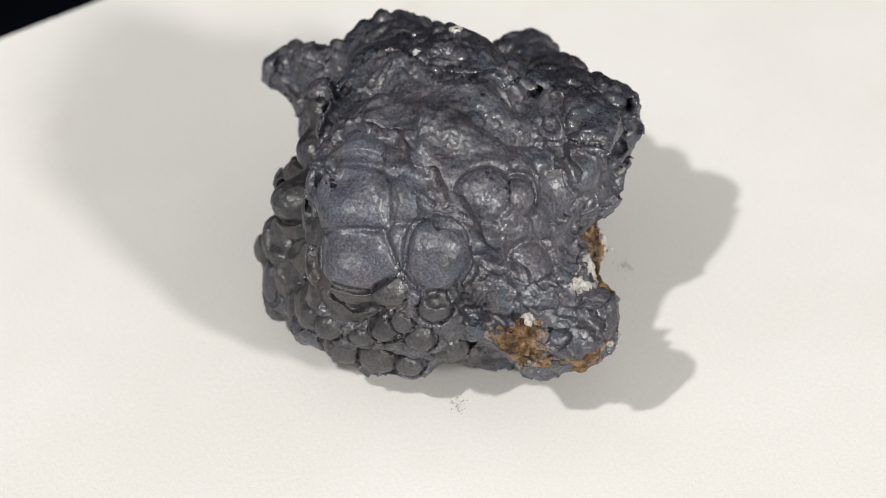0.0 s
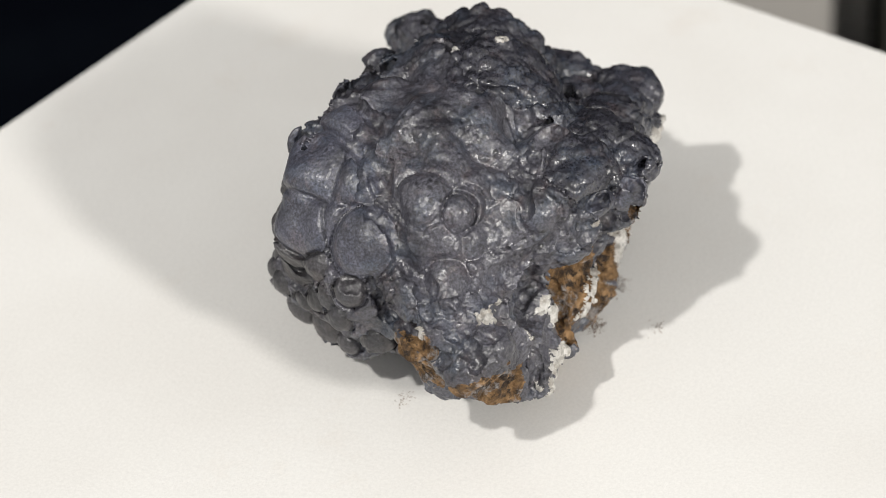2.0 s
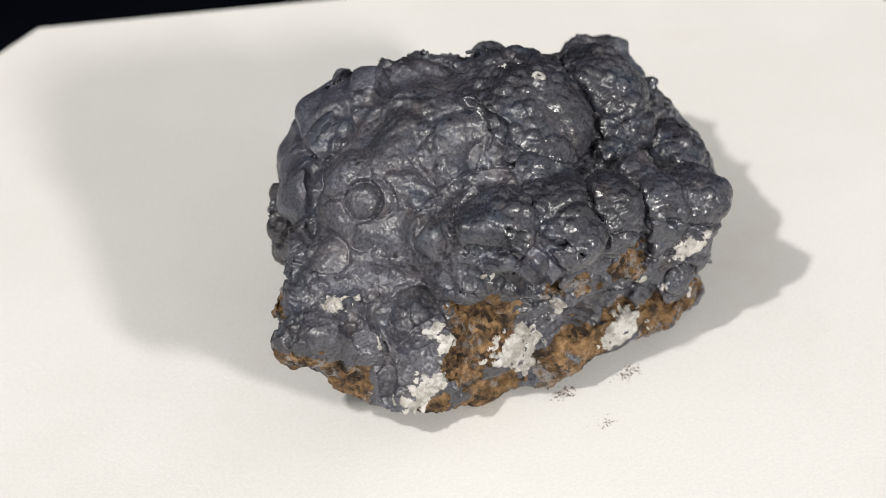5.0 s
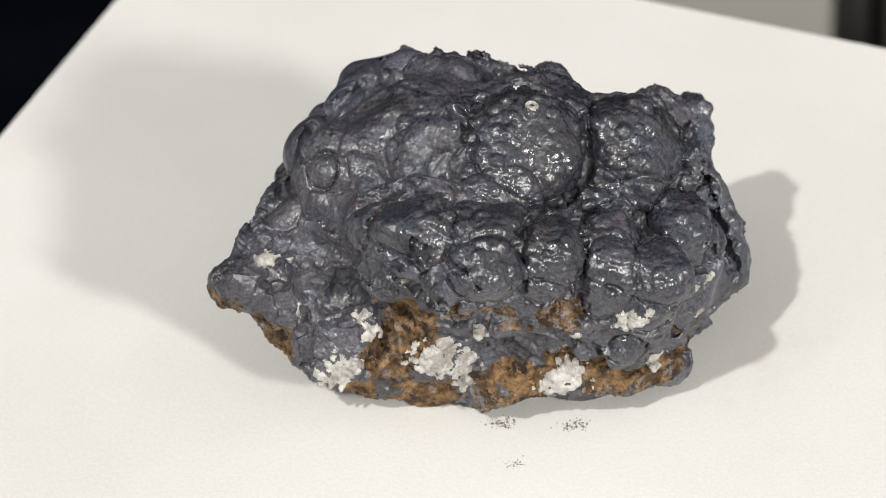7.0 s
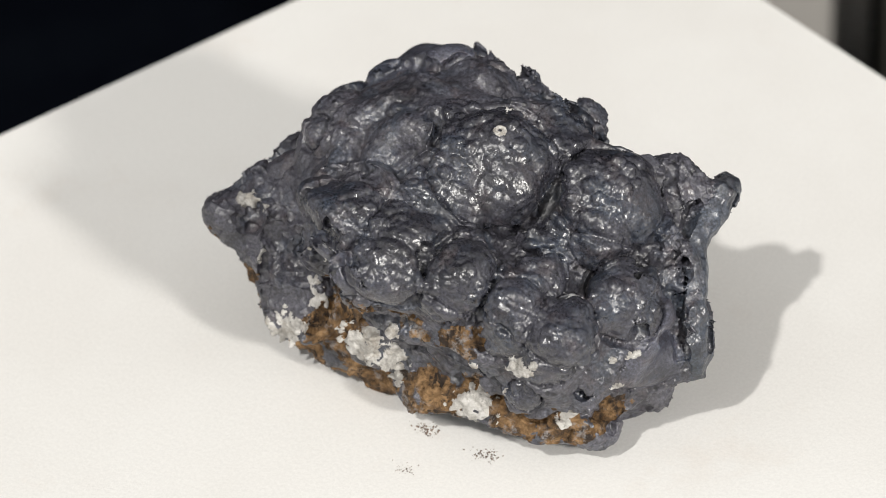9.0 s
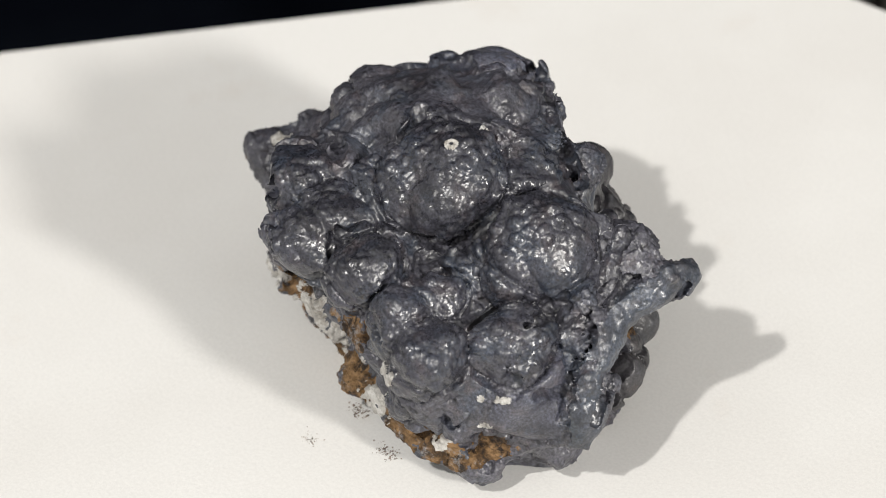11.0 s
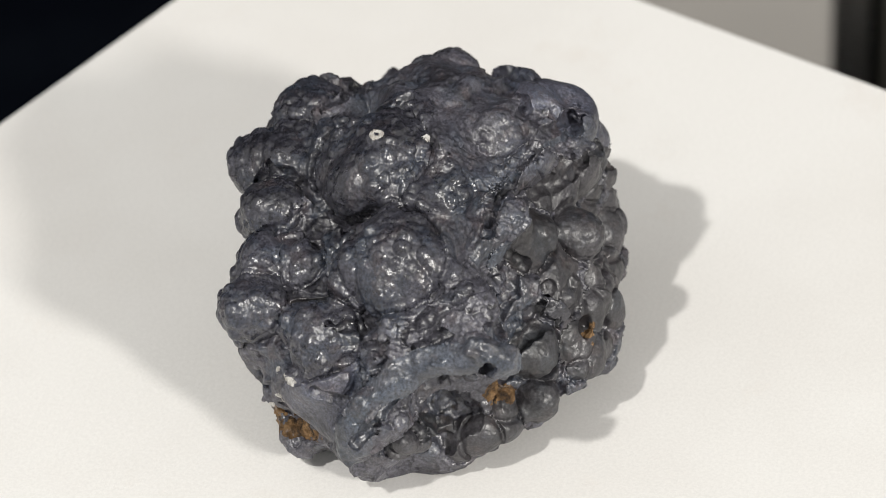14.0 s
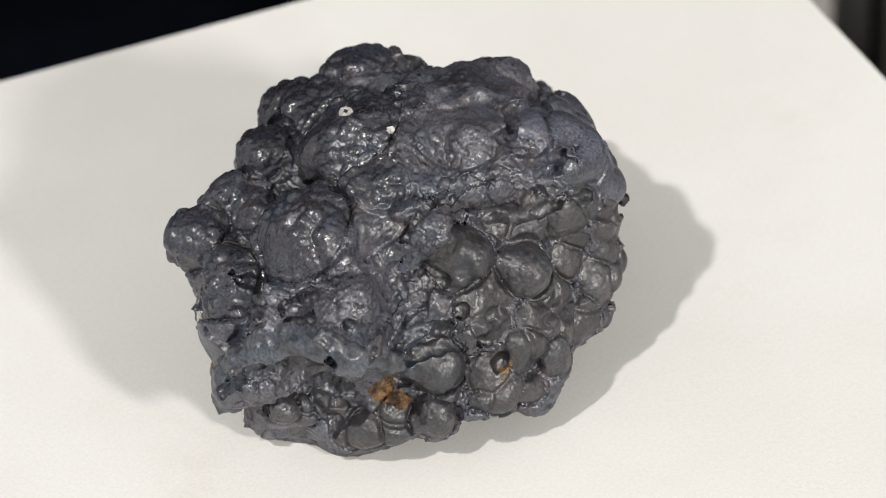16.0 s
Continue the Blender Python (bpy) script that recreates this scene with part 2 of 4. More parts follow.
EDGE_C = (
    (-2.2, -28.4, 19.2, 1.9), (-39.4, -4.4, 27.6, 2.4), (-35.8, -16.4, 21.6, 2.4), (-7, -20, 2.4, 1.9), (30.2, 24.4, 14.4, 1.9),
    (50.6, -11.6, 14.4, 1.9), (42.2, -28.4, 33.6, 1.9), (7.4, -27.2, 9.6, 1.9), (-21.4, 5.2, 49.2, 1.9), (-8.2, 25.6, 48, 1.9),
    (47, 0.4, 40.8, 1.9), (5, 19.6, 52.8, 1.9), (-7, -28.4, 19.2, 1.9), (42.2, -26, 15.6, 1.9), (36.2, -12.8, 0, 1.9),
    (41, 0.4, 2.4, 1.9), (26.6, -27.2, 8.4, 1.9), (-22.6, -22.4, 10.8, 1.9), (11, 29.2, 30, 1.9), (-13, -24.8, 48, 1.9),
    (24.2, 29.2, 13.2, 1.9), (53, -3.2, 26.4, 1.9), (11, 30.4, 7.2, 1.9), (39.8, 13.6, 6, 1.9),
)
# the large domes
DOME = (
    (14.9, -1.2, 47.9, 11.2), (29.6, 0.3, 39.4, 11.4), (35.6, 4.8, 43.3, 6.2), (-1.8, 7, 50.1, 9.8), (-22.2, -1.1, 45.8, 5.9),
    (2, -8, 48, 9.5), (3.8, -22.6, 41.3, 11), (-5.3, 19.5, 40.5, 8.3), (-13.6, 11.9, 43.8, 7.7), (-12.1, 19.6, 33.6, 9.6),
    (-21.8, 6, 36.5, 8), (-3, 16.3, 47.7, 7.1), (-4.5, -32.8, 39.7, 6.3), (-14.8, 11.5, 47.3, 5.4), (2.1, -4.5, 47.6, 10.2),
    (6.7, -28.4, 43.1, 5.8), (-4.3, -22.1, 44.2, 7.7), (-23.7, 5.7, 41.7, 4.7),
)
# the row of nodules along the front
FRONT = (
    (6, -27.7, 43.5, 5.5), (16.1, -24.7, 40.3, 6.3), (18, -27.4, 36.4, 5.7), (27.2, -24.6, 35.1, 5.5), (37.1, -22.3, 33.7, 4.7),
    (38.2, -25.8, 30.1, 5.3), (27.8, -16.8, 36.5, 4.5), (43.3, -10.2, 31.1, 5.4), (14.9, -26.7, 38, 7.7), (24.4, -26.3, 34.6, 5.3),
    (33.7, -26.6, 30.2, 6.5), (40.8, -12.4, 31, 6.5), (-5.8, -28.8, 38.1, 3.5), (1.6, -32.3, 36.2, 5.1), (29.6, -28.2, 18.2, 3.7),
    (43.3, -10, 32.1, 4.7), (35.8, -6.5, 40.4, 4.9), (28.4, -10.3, 39.5, 3.9),
)
# smaller nodules on the top
TOP = (
    (-19.6, -7.2, 45.6, 3.7), (-17.8, -0.6, 48.5, 4.3), (9, -15.9, 48.5, 4.4), (-11.9, -20.5, 41.7, 6.7), (2.9, -33.9, 38.6, 3.9),
    (-1.7, -30.5, 38.6, 3.5), (-6.4, -1.4, 50.9, 6), (-0.5, -9.6, 50.6, 5.2), (-14, -5.2, 47.7, 5.7), (-5.3, -13.1, 48, 5.1),
    (11, -14.9, 47.3, 4.7), (16.1, -14.6, 45.4, 3.5), (18.9, 5, 49.9, 5.6), (19.3, -7.8, 49.2, 4.1), (18.1, -3.1, 53.7, 2.4),
    (-2, -30.7, 38.4, 5.1), (-6.1, 17.2, 50.3, 4.9), (7, -30.3, 39.2, 6.9), (-10.2, -24.7, 37.9, 6.8), (-21.2, -7.3, 45.9, 3.5),
    (-14.3, -4.7, 47.1, 7.1),
)
# grape-like nodules of the far side
BACK = (
    (-12.5, 22.5, 24.7, 7.3), (-27.8, 9.7, 30.9, 4.3), (-19.5, 18.6, 22, 3.5), (-23.5, 15.5, 25, 2.8), (-11.9, 25.1, 15.4, 3.8),
    (-14.2, 18.3, 10.6, 3.5), (-20, 22.5, 22.1, 2.5), (-7.6, 28.3, 15.8, 3.2), (-19.5, 14, 12.9, 2.9), (7.1, 31.1, 16.4, 3.5),
    (11.9, 29.4, 23.3, 3.8), (22, 25.5, 27.3, 3.8), (-4.4, 30.7, 16.7, 1.9), (-28.1, 8.7, 18.1, 1.6), (-28.6, 13.4, 24.5, 2.5),
    (-27.1, 11.7, 32.4, 3.7), (-10.8, 27, 31.3, 3.2), (-24.1, 17.5, 33.4, 4.1),
)
# nodules under the broken rim
SIDE = (
    (14.3, 19.5, 37.9, 4.7), (6.5, 24.7, 32.9, 5.6), (23.3, 17.3, 33, 3.9), (17.4, 23.1, 31.4, 3.5), (-9.3, 25.7, 36.3, 4.2),
    (-13.4, 25.9, 26.4, 3.6), (-9.7, 29.8, 23, 2.1), (-5.3, 30.3, 16.8, 2.4), (1.9, 30.4, 13, 2.3), (17.4, 28.1, 16.9, 4.3),
    (26.7, 21.4, 19.9, 4.3), (18.2, 31.6, 11.5, 1.7), (10.4, 30.8, 12.4, 2.9), (28.1, 21.8, 8.9, 3.7), (35.6, 14.4, 9.8, 4.6),
    (47.6, 1, 13, 2.8), (43.4, 2.3, 11.8, 2.3), (41, 4.6, 11.4, 2.6), (45.9, -2.9, 5.4, 1.7), (40, 9.7, 6.8, 3.3),
    (-18.3, 24.9, 34.8, 3), (-2.7, 23.8, 39.6, 2.9), (2.9, 20, 38.8, 3.5), (5.4, 29.7, 20.6, 4),
)
# plates and ledges
LEDGE = (
    (47.8, -8.4, 27.4, 3.5), (46.8, -18.4, 19.1, 2.4), (44, -22.2, 22.2, 2.6), (-39, -13.3, 27.5, 5.2), (-34.9, -11.6, 33.1, 4.2),
    (-38.5, -14.6, 27.9, 5.1), (-35.9, -8.4, 32.1, 4.1), (-29.4, -15.7, 31.6, 4.1), (-13, 22.3, 43.1, 4.2), (-5.7, 18.6, 51.5, 3.7),
    (-32.3, -8.9, 32.5, 5.1), (-37, -16.9, 28.7, 4.6), (-31.8, -6.4, 16.9, 3.1), (-25.5, -19.1, 18.3, 4.7), (47.5, -14.9, 25.7, 5.2),
    (50.5, -5.7, 16, 4), (37.8, 14.5, 26.8, 3.2),
)
# places on the surface, reach and height: glossy warted domes
BOSS = (
    (16.0, -10.6, 54.2, 11.2, 3.2), (36.4, -2.8, 48.7, 10.0, 2.8), (37.3, -9.6, 42.2, 5.3, 1.6), (7.2, -35.0, 44.9, 7.6, 2.4), (19.1, -29.7, 43.0, 7.0, 2.6),
    (29.9, -29.7, 38.5, 6.0, 2.4), (39.4, -29.3, 36.2, 7.6, 3.0), (44.6, -14.1, 35.3, 7.7, 2.6), (29.9, -20.0, 39.2, 4.5, 1.4), (-5.2, -29.4, 49.5, 7.9, 1.8),
    (16.9, -34.0, 37.7, 4.7, 1.8), (27.1, -31.4, 33.5, 4.9, 2.0), (36.7, -32.4, 29.1, 4.9, 2.0), (31.5, -31.1, 20.3, 3.1, 1.4), (8.2, -28.8, 47.3, 8.6, 2.0),
    (12.3, -18.6, 49.3, 4.9, 1.0),
)
# knobs that ride on the domes
KNOB_A = (
    (21.3, -13.5, 49.5, 6.1, 0.9), (13.3, -19.3, 48.3, 4.3, 0.8), (30.0, -12.1, 42.4, 4.3, 1.0), (5.8, -6.2, 57.0, 6.2, 0.4), (22.8, 3.1, 52.8, 5.2, 0.8),
    (28.8, -2.3, 50.6, 4.1, 0.7), (41.7, 1.3, 41.8, 4.1, 0.8), (17.7, -10.5, 54.0, 3.1, 0.5), (7.5, -29.9, 47.1, 4.2, 1.0), (18.3, -27.1, 44.1, 4.0, 0.6),
    (21.1, -11.8, 52.1, 2.6, 0.7), (19.3, -15.3, 47.0, 2.6, 0.6), (22.6, 5.6, 53.1, 5.6, 0.8), (40.3, -0.6, 43.4, 6.4, 1.3), (33.3, -11.1, 42.5, 4.6, 0.9),
    (23.6, -7.0, 52.0, 2.4, 0.8), (19.8, -1.9, 55.1, 1.8, 0.7), (7.9, -29.2, 47.2, 4.5, 0.9), (30.6, -18.9, 38.8, 4.2, 1.2),
)
KNOB_B = (
    (28.9, -24.7, 39.9, 5.9, 1.0), (20.4, -27.2, 43.3, 5.1, 0.7), (39.9, -6.9, 41.6, 3.0, 0.7), (36.3, 7.2, 48.4, 4.4, 0.6), (36.6, -9.7, 42.8, 5.0, 1.2),
    (29.0, -13.3, 41.5, 4.6, 1.0), (29.1, -19.7, 39.7, 3.9, 1.2), (14.9, -12.8, 51.8, 2.3, 0.6), (22.0, -12.9, 49.5, 3.5, 0.6), (6.9, -18.6, 51.0, 4.5, 0.9),
    (12.5, -18.7, 49.3, 3.3, 0.7),
)
KNOB = KNOB_A + KNOB_B
# shallow lobes of the crust
LOBES_A = (
    (-7.4, -5.5, 54.9, 4.1, 1.1), (-20.8, -9.5, 48.2, 3.9, 0.9), (-1.1, -12.8, 51.1, 3.7, 0.8), (-13.6, 0.5, 53.2, 4.4, 0.6), (-25.4, -5.0, 47.8, 4.0, 0.5),
    (-7.8, -15.8, 51.0, 3.7, 0.5), (-2.3, 4.0, 56.9, 6.7, 0.8), (8.5, 0.2, 56.9, 4.6, 0.6), (-14.5, 13.0, 52.2, 5.9, 0.7), (-16.0, -10.7, 50.6, 3.5, 0.5),
    (-22.1, -0.6, 50.7, 4.6, 0.6), (-3.2, -7.5, 56.3, 2.5, 0.5), (-22.5, -8.4, 47.9, 3.6, 1.9), (-22.0, -2.1, 50.9, 5.7, 1.1), (-5.6, -9.8, 53.6, 7.8, 1.2),
    (-15.8, -3.9, 53.6, 6.1, 0.7), (3.3, -16.2, 50.9, 5.2, 1.2), (0.4, 8.6, 55.7, 6.3, 0.9), (-12.0, -11.2, 50.5, 4.5, 0.6),
)
LOBES_B = (
    (-27.4, -2.0, 42.8, 4.5, 0.5), (-29.7, -7.6, 38.9, 4.1, 0.9), (-18.7, -15.6, 43.3, 4.1, 0.4), (-14.5, -13.8, 48.8, 2.5, 0.5), (-17.8, -21.8, 45.3, 4.1, 0.8),
    (-23.6, -11.5, 42.5, 3.1, 0.4), (27.6, 4.5, 50.2, 8.6, 1.2), (0.0, 9.6, 55.5, 8.3, 1.0), (-12.1, 1.3, 53.5, 6.2, 0.7), (16.6, -22.3, 45.8, 4.7, 1.0),
    (-27.4, -6.4, 42.6, 4.5, 0.4), (36.1, -28.1, 37.0, 4.9, 1.0), (3.8, 7.6, 55.7, 7.5, 0.9), (-0.8, 17.9, 54.4, 5.4, 0.8), (-5.0, -1.5, 56.7, 8.3, 0.8),
    (-15.0, 9.1, 51.9, 6.4, 0.8), (4.3, 10.9, 55.4, 6.4, 1.2), (-1.7, 19.4, 53.9, 4.1, 1.1), (-10.3, -3.5, 54.9, 8.4, 1.0),
)
LOBES_C = (
    (-14.0, 4.3, 52.4, 6.3, 0.8), (7.9, -23.1, 48.7, 8.5, 1.4), (-2.3, -21.5, 51.6, 7.4, 1.2), (-13.4, 18.5, 49.4, 6.2, 0.7), (-7.6, 26.1, 49.1, 4.1, 0.9),
)
LOBES = LOBES_A + LOBES_B + LOBES_C
# smooth blue-grey shells
SHELLS = (
    (-14.4, 20.9, 48.9, 8.6, 1.8), (-18.6, 13.5, 50.3, 6.7, 1.3), (-8.0, 16.7, 53.6, 6.8, 1.3), (-19.2, 21.7, 40.0, 7.6, 2.0), (-27.1, 8.9, 42.5, 6.5, 2.2),
    (-23.3, 15.1, 44.5, 4.9, 1.2), (-6.6, 22.4, 50.5, 4.1, 0.7), (48.5, -14.3, 20.9, 6.3, 0.8), (50.2, -10.3, 29.2, 4.6, 1.0), (-1.5, -35.8, 40.5, 4.3, 1.8),
    (-7.4, -31.9, 42.4, 3.2, 1.5), (-20.5, 16.3, 46.7, 6.2, 1.0),
)
# grape-like nodules of the flanks and the far side
GRAPE_A = (
    (-30.8, 10.4, 33.3, 3.1, 2.2), (-26.4, 16.3, 28.2, 2.5, 1.5), (-23.5, 19.5, 24.9, 2.6, 1.8), (-20.4, 25.1, 32.0, 6.0, 1.2), (-17.0, 28.1, 22.2, 2.9, 1.8),
    (-14.5, 25.8, 14.7, 3.8, 2.0), (-17.7, 19.7, 13.6, 4.0, 2.0), (-21.9, 14.8, 13.9, 2.7, 1.5), (-28.7, 13.9, 25.4, 3.1, 1.2), (2.3, 28.3, 25.9, 4.5, 1.0),
    (5.6, 29.9, 30.6, 4.9, 1.0), (18.4, 27.3, 28.9, 4.3, 1.0), (-11.9, 31.1, 22.5, 3.1, 1.5), (2.4, 31.4, 21.3, 4.5, 1.0), (-3.3, 30.7, 19.9, 2.8, 1.2),
    (-20.6, 22.7, 21.5, 2.3, 1.4), (-26.9, 7.3, 19.5, 3.5, 1.2), (-26.1, 18.5, 35.2, 3.5, 1.0), (-16.7, 28.9, 33.5, 3.5, 1.0),
)
GRAPE_B = (
    (7.2, 31.7, 23.2, 3.2, 1.0), (18.4, 20.1, 40.7, 5.9, 1.8), (7.9, 28.0, 36.8, 5.4, 1.8), (31.8, 22.9, 11.8, 3.7, 1.8), (40.1, 13.9, 9.7, 4.1, 1.8),
    (34.7, 18.2, 13.2, 3.5, 1.4), (44.5, 3.4, 11.3, 2.9, 1.6), (47.9, 0.5, 11.8, 2.7, 1.4), (40.4, 7.8, 11.9, 3.1, 1.4), (21.6, 29.0, 19.2, 4.2, 1.4),
    (13.1, 32.3, 22.3, 3.8, 1.2), (17.3, 21.6, 40.6, 5.1, 1.8), (8.5, 28.6, 36.3, 6.1, 2.0), (17.5, 25.4, 32.9, 5.3, 0.9), (28.8, 22.8, 22.3, 5.1, 2.0),
    (31.0, 23.9, 12.2, 4.5, 2.0), (36.8, 19.2, 10.1, 4.1, 1.2), (-8.1, 30.4, 23.4, 4.2, 1.3), (8.1, 33.6, 17.6, 3.9, 1.3),
)
GRAPE_C = (
    (-3.5, 27.2, 39.1, 4.5, 1.3), (-9.0, 27.6, 41.0, 3.9, 1.2), (3.3, 22.9, 41.2, 4.7, 0.9), (20.6, 32.7, 15.4, 4.3, 1.2), (-2.2, 31.3, 17.8, 3.6, 1.3),
    (-16.4, 27.2, 38.7, 3.8, 1.0), (41.3, 5.3, 13.6, 2.9, 1.8), (48.0, 1.7, 13.9, 2.9, 1.8), (43.9, 3.1, 13.3, 2.1, 1.6), (40.7, 11.4, 9.2, 4.4, 1.2),
    (-3.6, 26.2, 29.4, 3.6, 1.2), (-12.7, 29.5, 33.4, 3.3, 1.2), (8.5, 30.2, 25.6, 4.5, 0.9), (15.3, 31.2, 22.5, 3.7, 1.4), (18.0, 27.7, 27.8, 3.1, 0.9),
    (7.2, 19.6, 42.0, 3.3, 0.9), (-11.8, 29.4, 27.3, 2.9, 1.0), (2.3, 30.9, 22.0, 3.3, 1.0), (13.8, 32.1, 12.6, 3.1, 1.2),
)
GRAPE_D = (
    (23.8, 30.0, 16.0, 2.7, 1.2), (28.6, 24.7, 17.1, 2.7, 1.0), (-6.0, 27.0, 32.3, 2.5, 0.9), (3.8, 28.3, 27.1, 3.1, 1.0), (32.3, -5.4, 48.8, 8.6, 1.4),
    (40.3, -15.3, 37.0, 4.8, 1.2),
)
GRAPE = GRAPE_A + GRAPE_B + GRAPE_C + GRAPE_D
# broad swells and dents of the mass: place and height
SWELLS_A = (
    (-4.2, 9.7, 54.3, -3.3), (12.8, 33.6, 5.9, 2.0), (-0.1, -12.9, 51.6, -3.0), (7.2, 34.6, 9.6, 1.5), (0.3, 5.8, 56.3, -2.1), (5.7, -25.8, 48.5, -2.7),
    (-2.5, -39.2, 45.1, 1.6), (-5.2, -35.9, 39.8, -3.4), (29.1, -31.6, 38.8, 1.3), (9.3, -30.2, 9.1, 1.8), (23.4, 20.6, 49.1, 1.3), (50.3, 19.7, 34.4, 1.8),
    (19.2, -32.5, 26.0, 2.1), (-30.5, 13.3, 36.6, 1.2), (19.8, 0.1, 54.8, -2.3), (-4.6, -26.1, 11.7, 1.8), (24.6, 31.6, 13.1, 1.3), (22.8, -29.8, 9.8, 1.5),
    (-14.2, -28.8, 49.3, 1.1), (22.3, -21.7, 0.4, 1.6), (-15.1, -2.1, 2.9, 1.5), (-6.6, 32.7, 13.3, 1.1), (-23.9, 15.9, 42.7, 2.2), (8.6, 31.3, 33.8, 1.3),
)
SWELLS_B = (
    (19.2, 33.4, 15.4, 1.2), (-22.0, 12.1, 9.9, 1.1), (30.8, -27.7, 5.8, 1.4), (21.6, -13.4, 50.5, 1.5), (15.5, -28.7, 7.1, 0.7), (7.3, -26.1, 3.1, 1.2),
    (-17.0, -29.3, 14.3, 0.8), (37.2, 15.7, 20.4, 1.3), (38.1, -31.5, 23.5, 1.1), (-6.3, 27.2, 49.2, 1.2), (-16.1, 24.4, 47.0, 1.5), (55.6, -2.0, 23.1, 0.8),
    (39.5, 7.9, 0.3, 1.0), (-7.5, -32.0, 36.6, -0.8), (-29.8, 4.6, 23.4, -1.5), (-20.9, 26.9, 36.5, 1.0), (-32.9, -16.4, 13.1, 1.1), (42.3, -21.3, 3.4, 1.1),
    (47.7, -5.7, 3.7, 0.8), (-19.5, -23.0, 6.5, 0.9), (-5.3, -21.9, 0.3, 0.6), (-39.0, -12.2, 32.0, -1.4), (55.6, -6.1, 16.8, 1.1), (14.9, -28.7, 44.0, -1.4),
)
SWELLS_C = (
    (45.6, 7.7, 33.4, -1.5), (44.1, 18.2, 42.6, 0.5), (-25.4, -0.2, 48.0, -1.5), (37.4, 15.4, 45.0, 0.7), (2.4, -28.0, 16.7, 1.0), (35.9, -31.8, 36.1, 0.6),
    (-27.8, -7.5, 42.2, 1.0), (36.5, -0.2, 50.2, 1.1), (40.7, -32.0, 31.5, 0.5), (-43.9, -12.6, 24.1, 0.9), (-15.4, -14.8, 49.1, 0.8), (36.2, 20.4, 9.0, 0.6),
    (-35.1, -6.3, 15.2, 0.9), (30.3, -33.3, 29.0, 0.7), (-24.9, -24.4, 10.3, 0.6), (-8.0, 19.5, 50.7, -1.1), (-9.6, 32.1, 20.7, 0.7), (20.0, -32.9, 40.8, 1.2),
    (5.4, 34.6, 16.4, 0.7), (42.1, -17.6, 37.2, 0.5), (29.8, 26.1, 11.9, 0.6), (-8.5, -32.3, 42.9, -0.6), (49.8, -15.3, 24.0, -1.3), (-16.6, 21.2, 9.7, 0.7),
)
SWELLS_D = (
    (43.3, -4.3, 0.4, 0.5), (5.6, -38.9, 42.6, 0.6), (41.0, -25.3, 37.0, 0.4), (-15.2, 29.9, 21.4, 0.6), (-32.7, 0.4, 38.1, 0.7), (23.4, 23.5, 33.1, 0.7),
    (-17.6, -21.6, 46.9, 0.5), (20.3, 29.9, 20.8, 0.4), (-24.6, 19.3, 25.6, 0.7), (40.5, 2.9, 47.6, -0.8), (4.3, 9.5, 56.0, -0.5), (27.5, 24.5, 6.7, 0.4),
    (6.9, -18.5, 51.1, -1.0), (30.3, -31.9, 17.3, 0.6), (-41.5, -19.7, 26.1, -0.4), (14.2, 32.5, 21.5, 0.5), (-27.9, 8.7, 42.7, 0.5), (-18.1, -23.0, 23.8, 0.5),
    (-26.2, -24.4, 16.3, 0.5), (-35.7, -2.9, 21.3, 0.4), (-5.4, -30.0, 49.8, 0.6), (14.4, 0.1, 57.9, -0.5), (46.1, -12.4, 34.3, -0.8), (-34.9, -18.9, 21.1, 0.4),
)
SWELLS_E = (
    (50.9, -4.2, 13.8, -1.0), (-40.0, -18.8, 32.4, 0.6), (-6.9, -23.8, 50.3, -0.8), (-32.2, -15.9, 34.4, -0.6), (50.5, -15.0, 29.6, 0.4), (9.6, -31.4, 47.0, -0.4),
    (39.8, -15.1, 3.5, -0.6), (37.7, -28.6, 18.3, -0.6),
)
SWELLS = SWELLS_A + SWELLS_B + SWELLS_C + SWELLS_D + SWELLS_E
# hollows and dark holes
PITS_A = (
    (-20.7, -21.3, 27.8, 6.2, 2.4), (-25.7, -19.9, 30.3, 3.5, 2.8), (-13.4, -29.9, 39.9, 3.5, 2.4), (-7.0, -31.5, 36.2, 4.1, 1.6), (-31.8, -18.2, 32.1, 3.5, 1.4),
    (-36.7, -18.1, 22.4, 3.1, 1.4), (5.7, -26.5, 17.3, 8.3, 1.0), (19.2, -28.4, 18.5, 4.2, 0.8), (43.7, -5.4, 37.1, 2.7, 1.5), (19.3, 29.4, 21.2, 2.1, 3.0),
    (23.0, 26.4, 24.4, 1.6, 2.5), (33.2, 17.3, 20.9, 2.3, 2.5), (13.1, 31.7, 16.6, 2.3, 1.5), (47.4, 6.4, 25.1, 6.1, 3.0), (52.3, 1.3, 25.7, 3.5, 2.2),
    (31.9, 15.9, 35.9, 2.6, 1.2), (1.6, 23.1, 45.2, 2.7, 1.0), (39.8, 7.3, 16.6, 5.1, 3.2), (32.1, 17.9, 19.7, 1.9, 2.0),
)
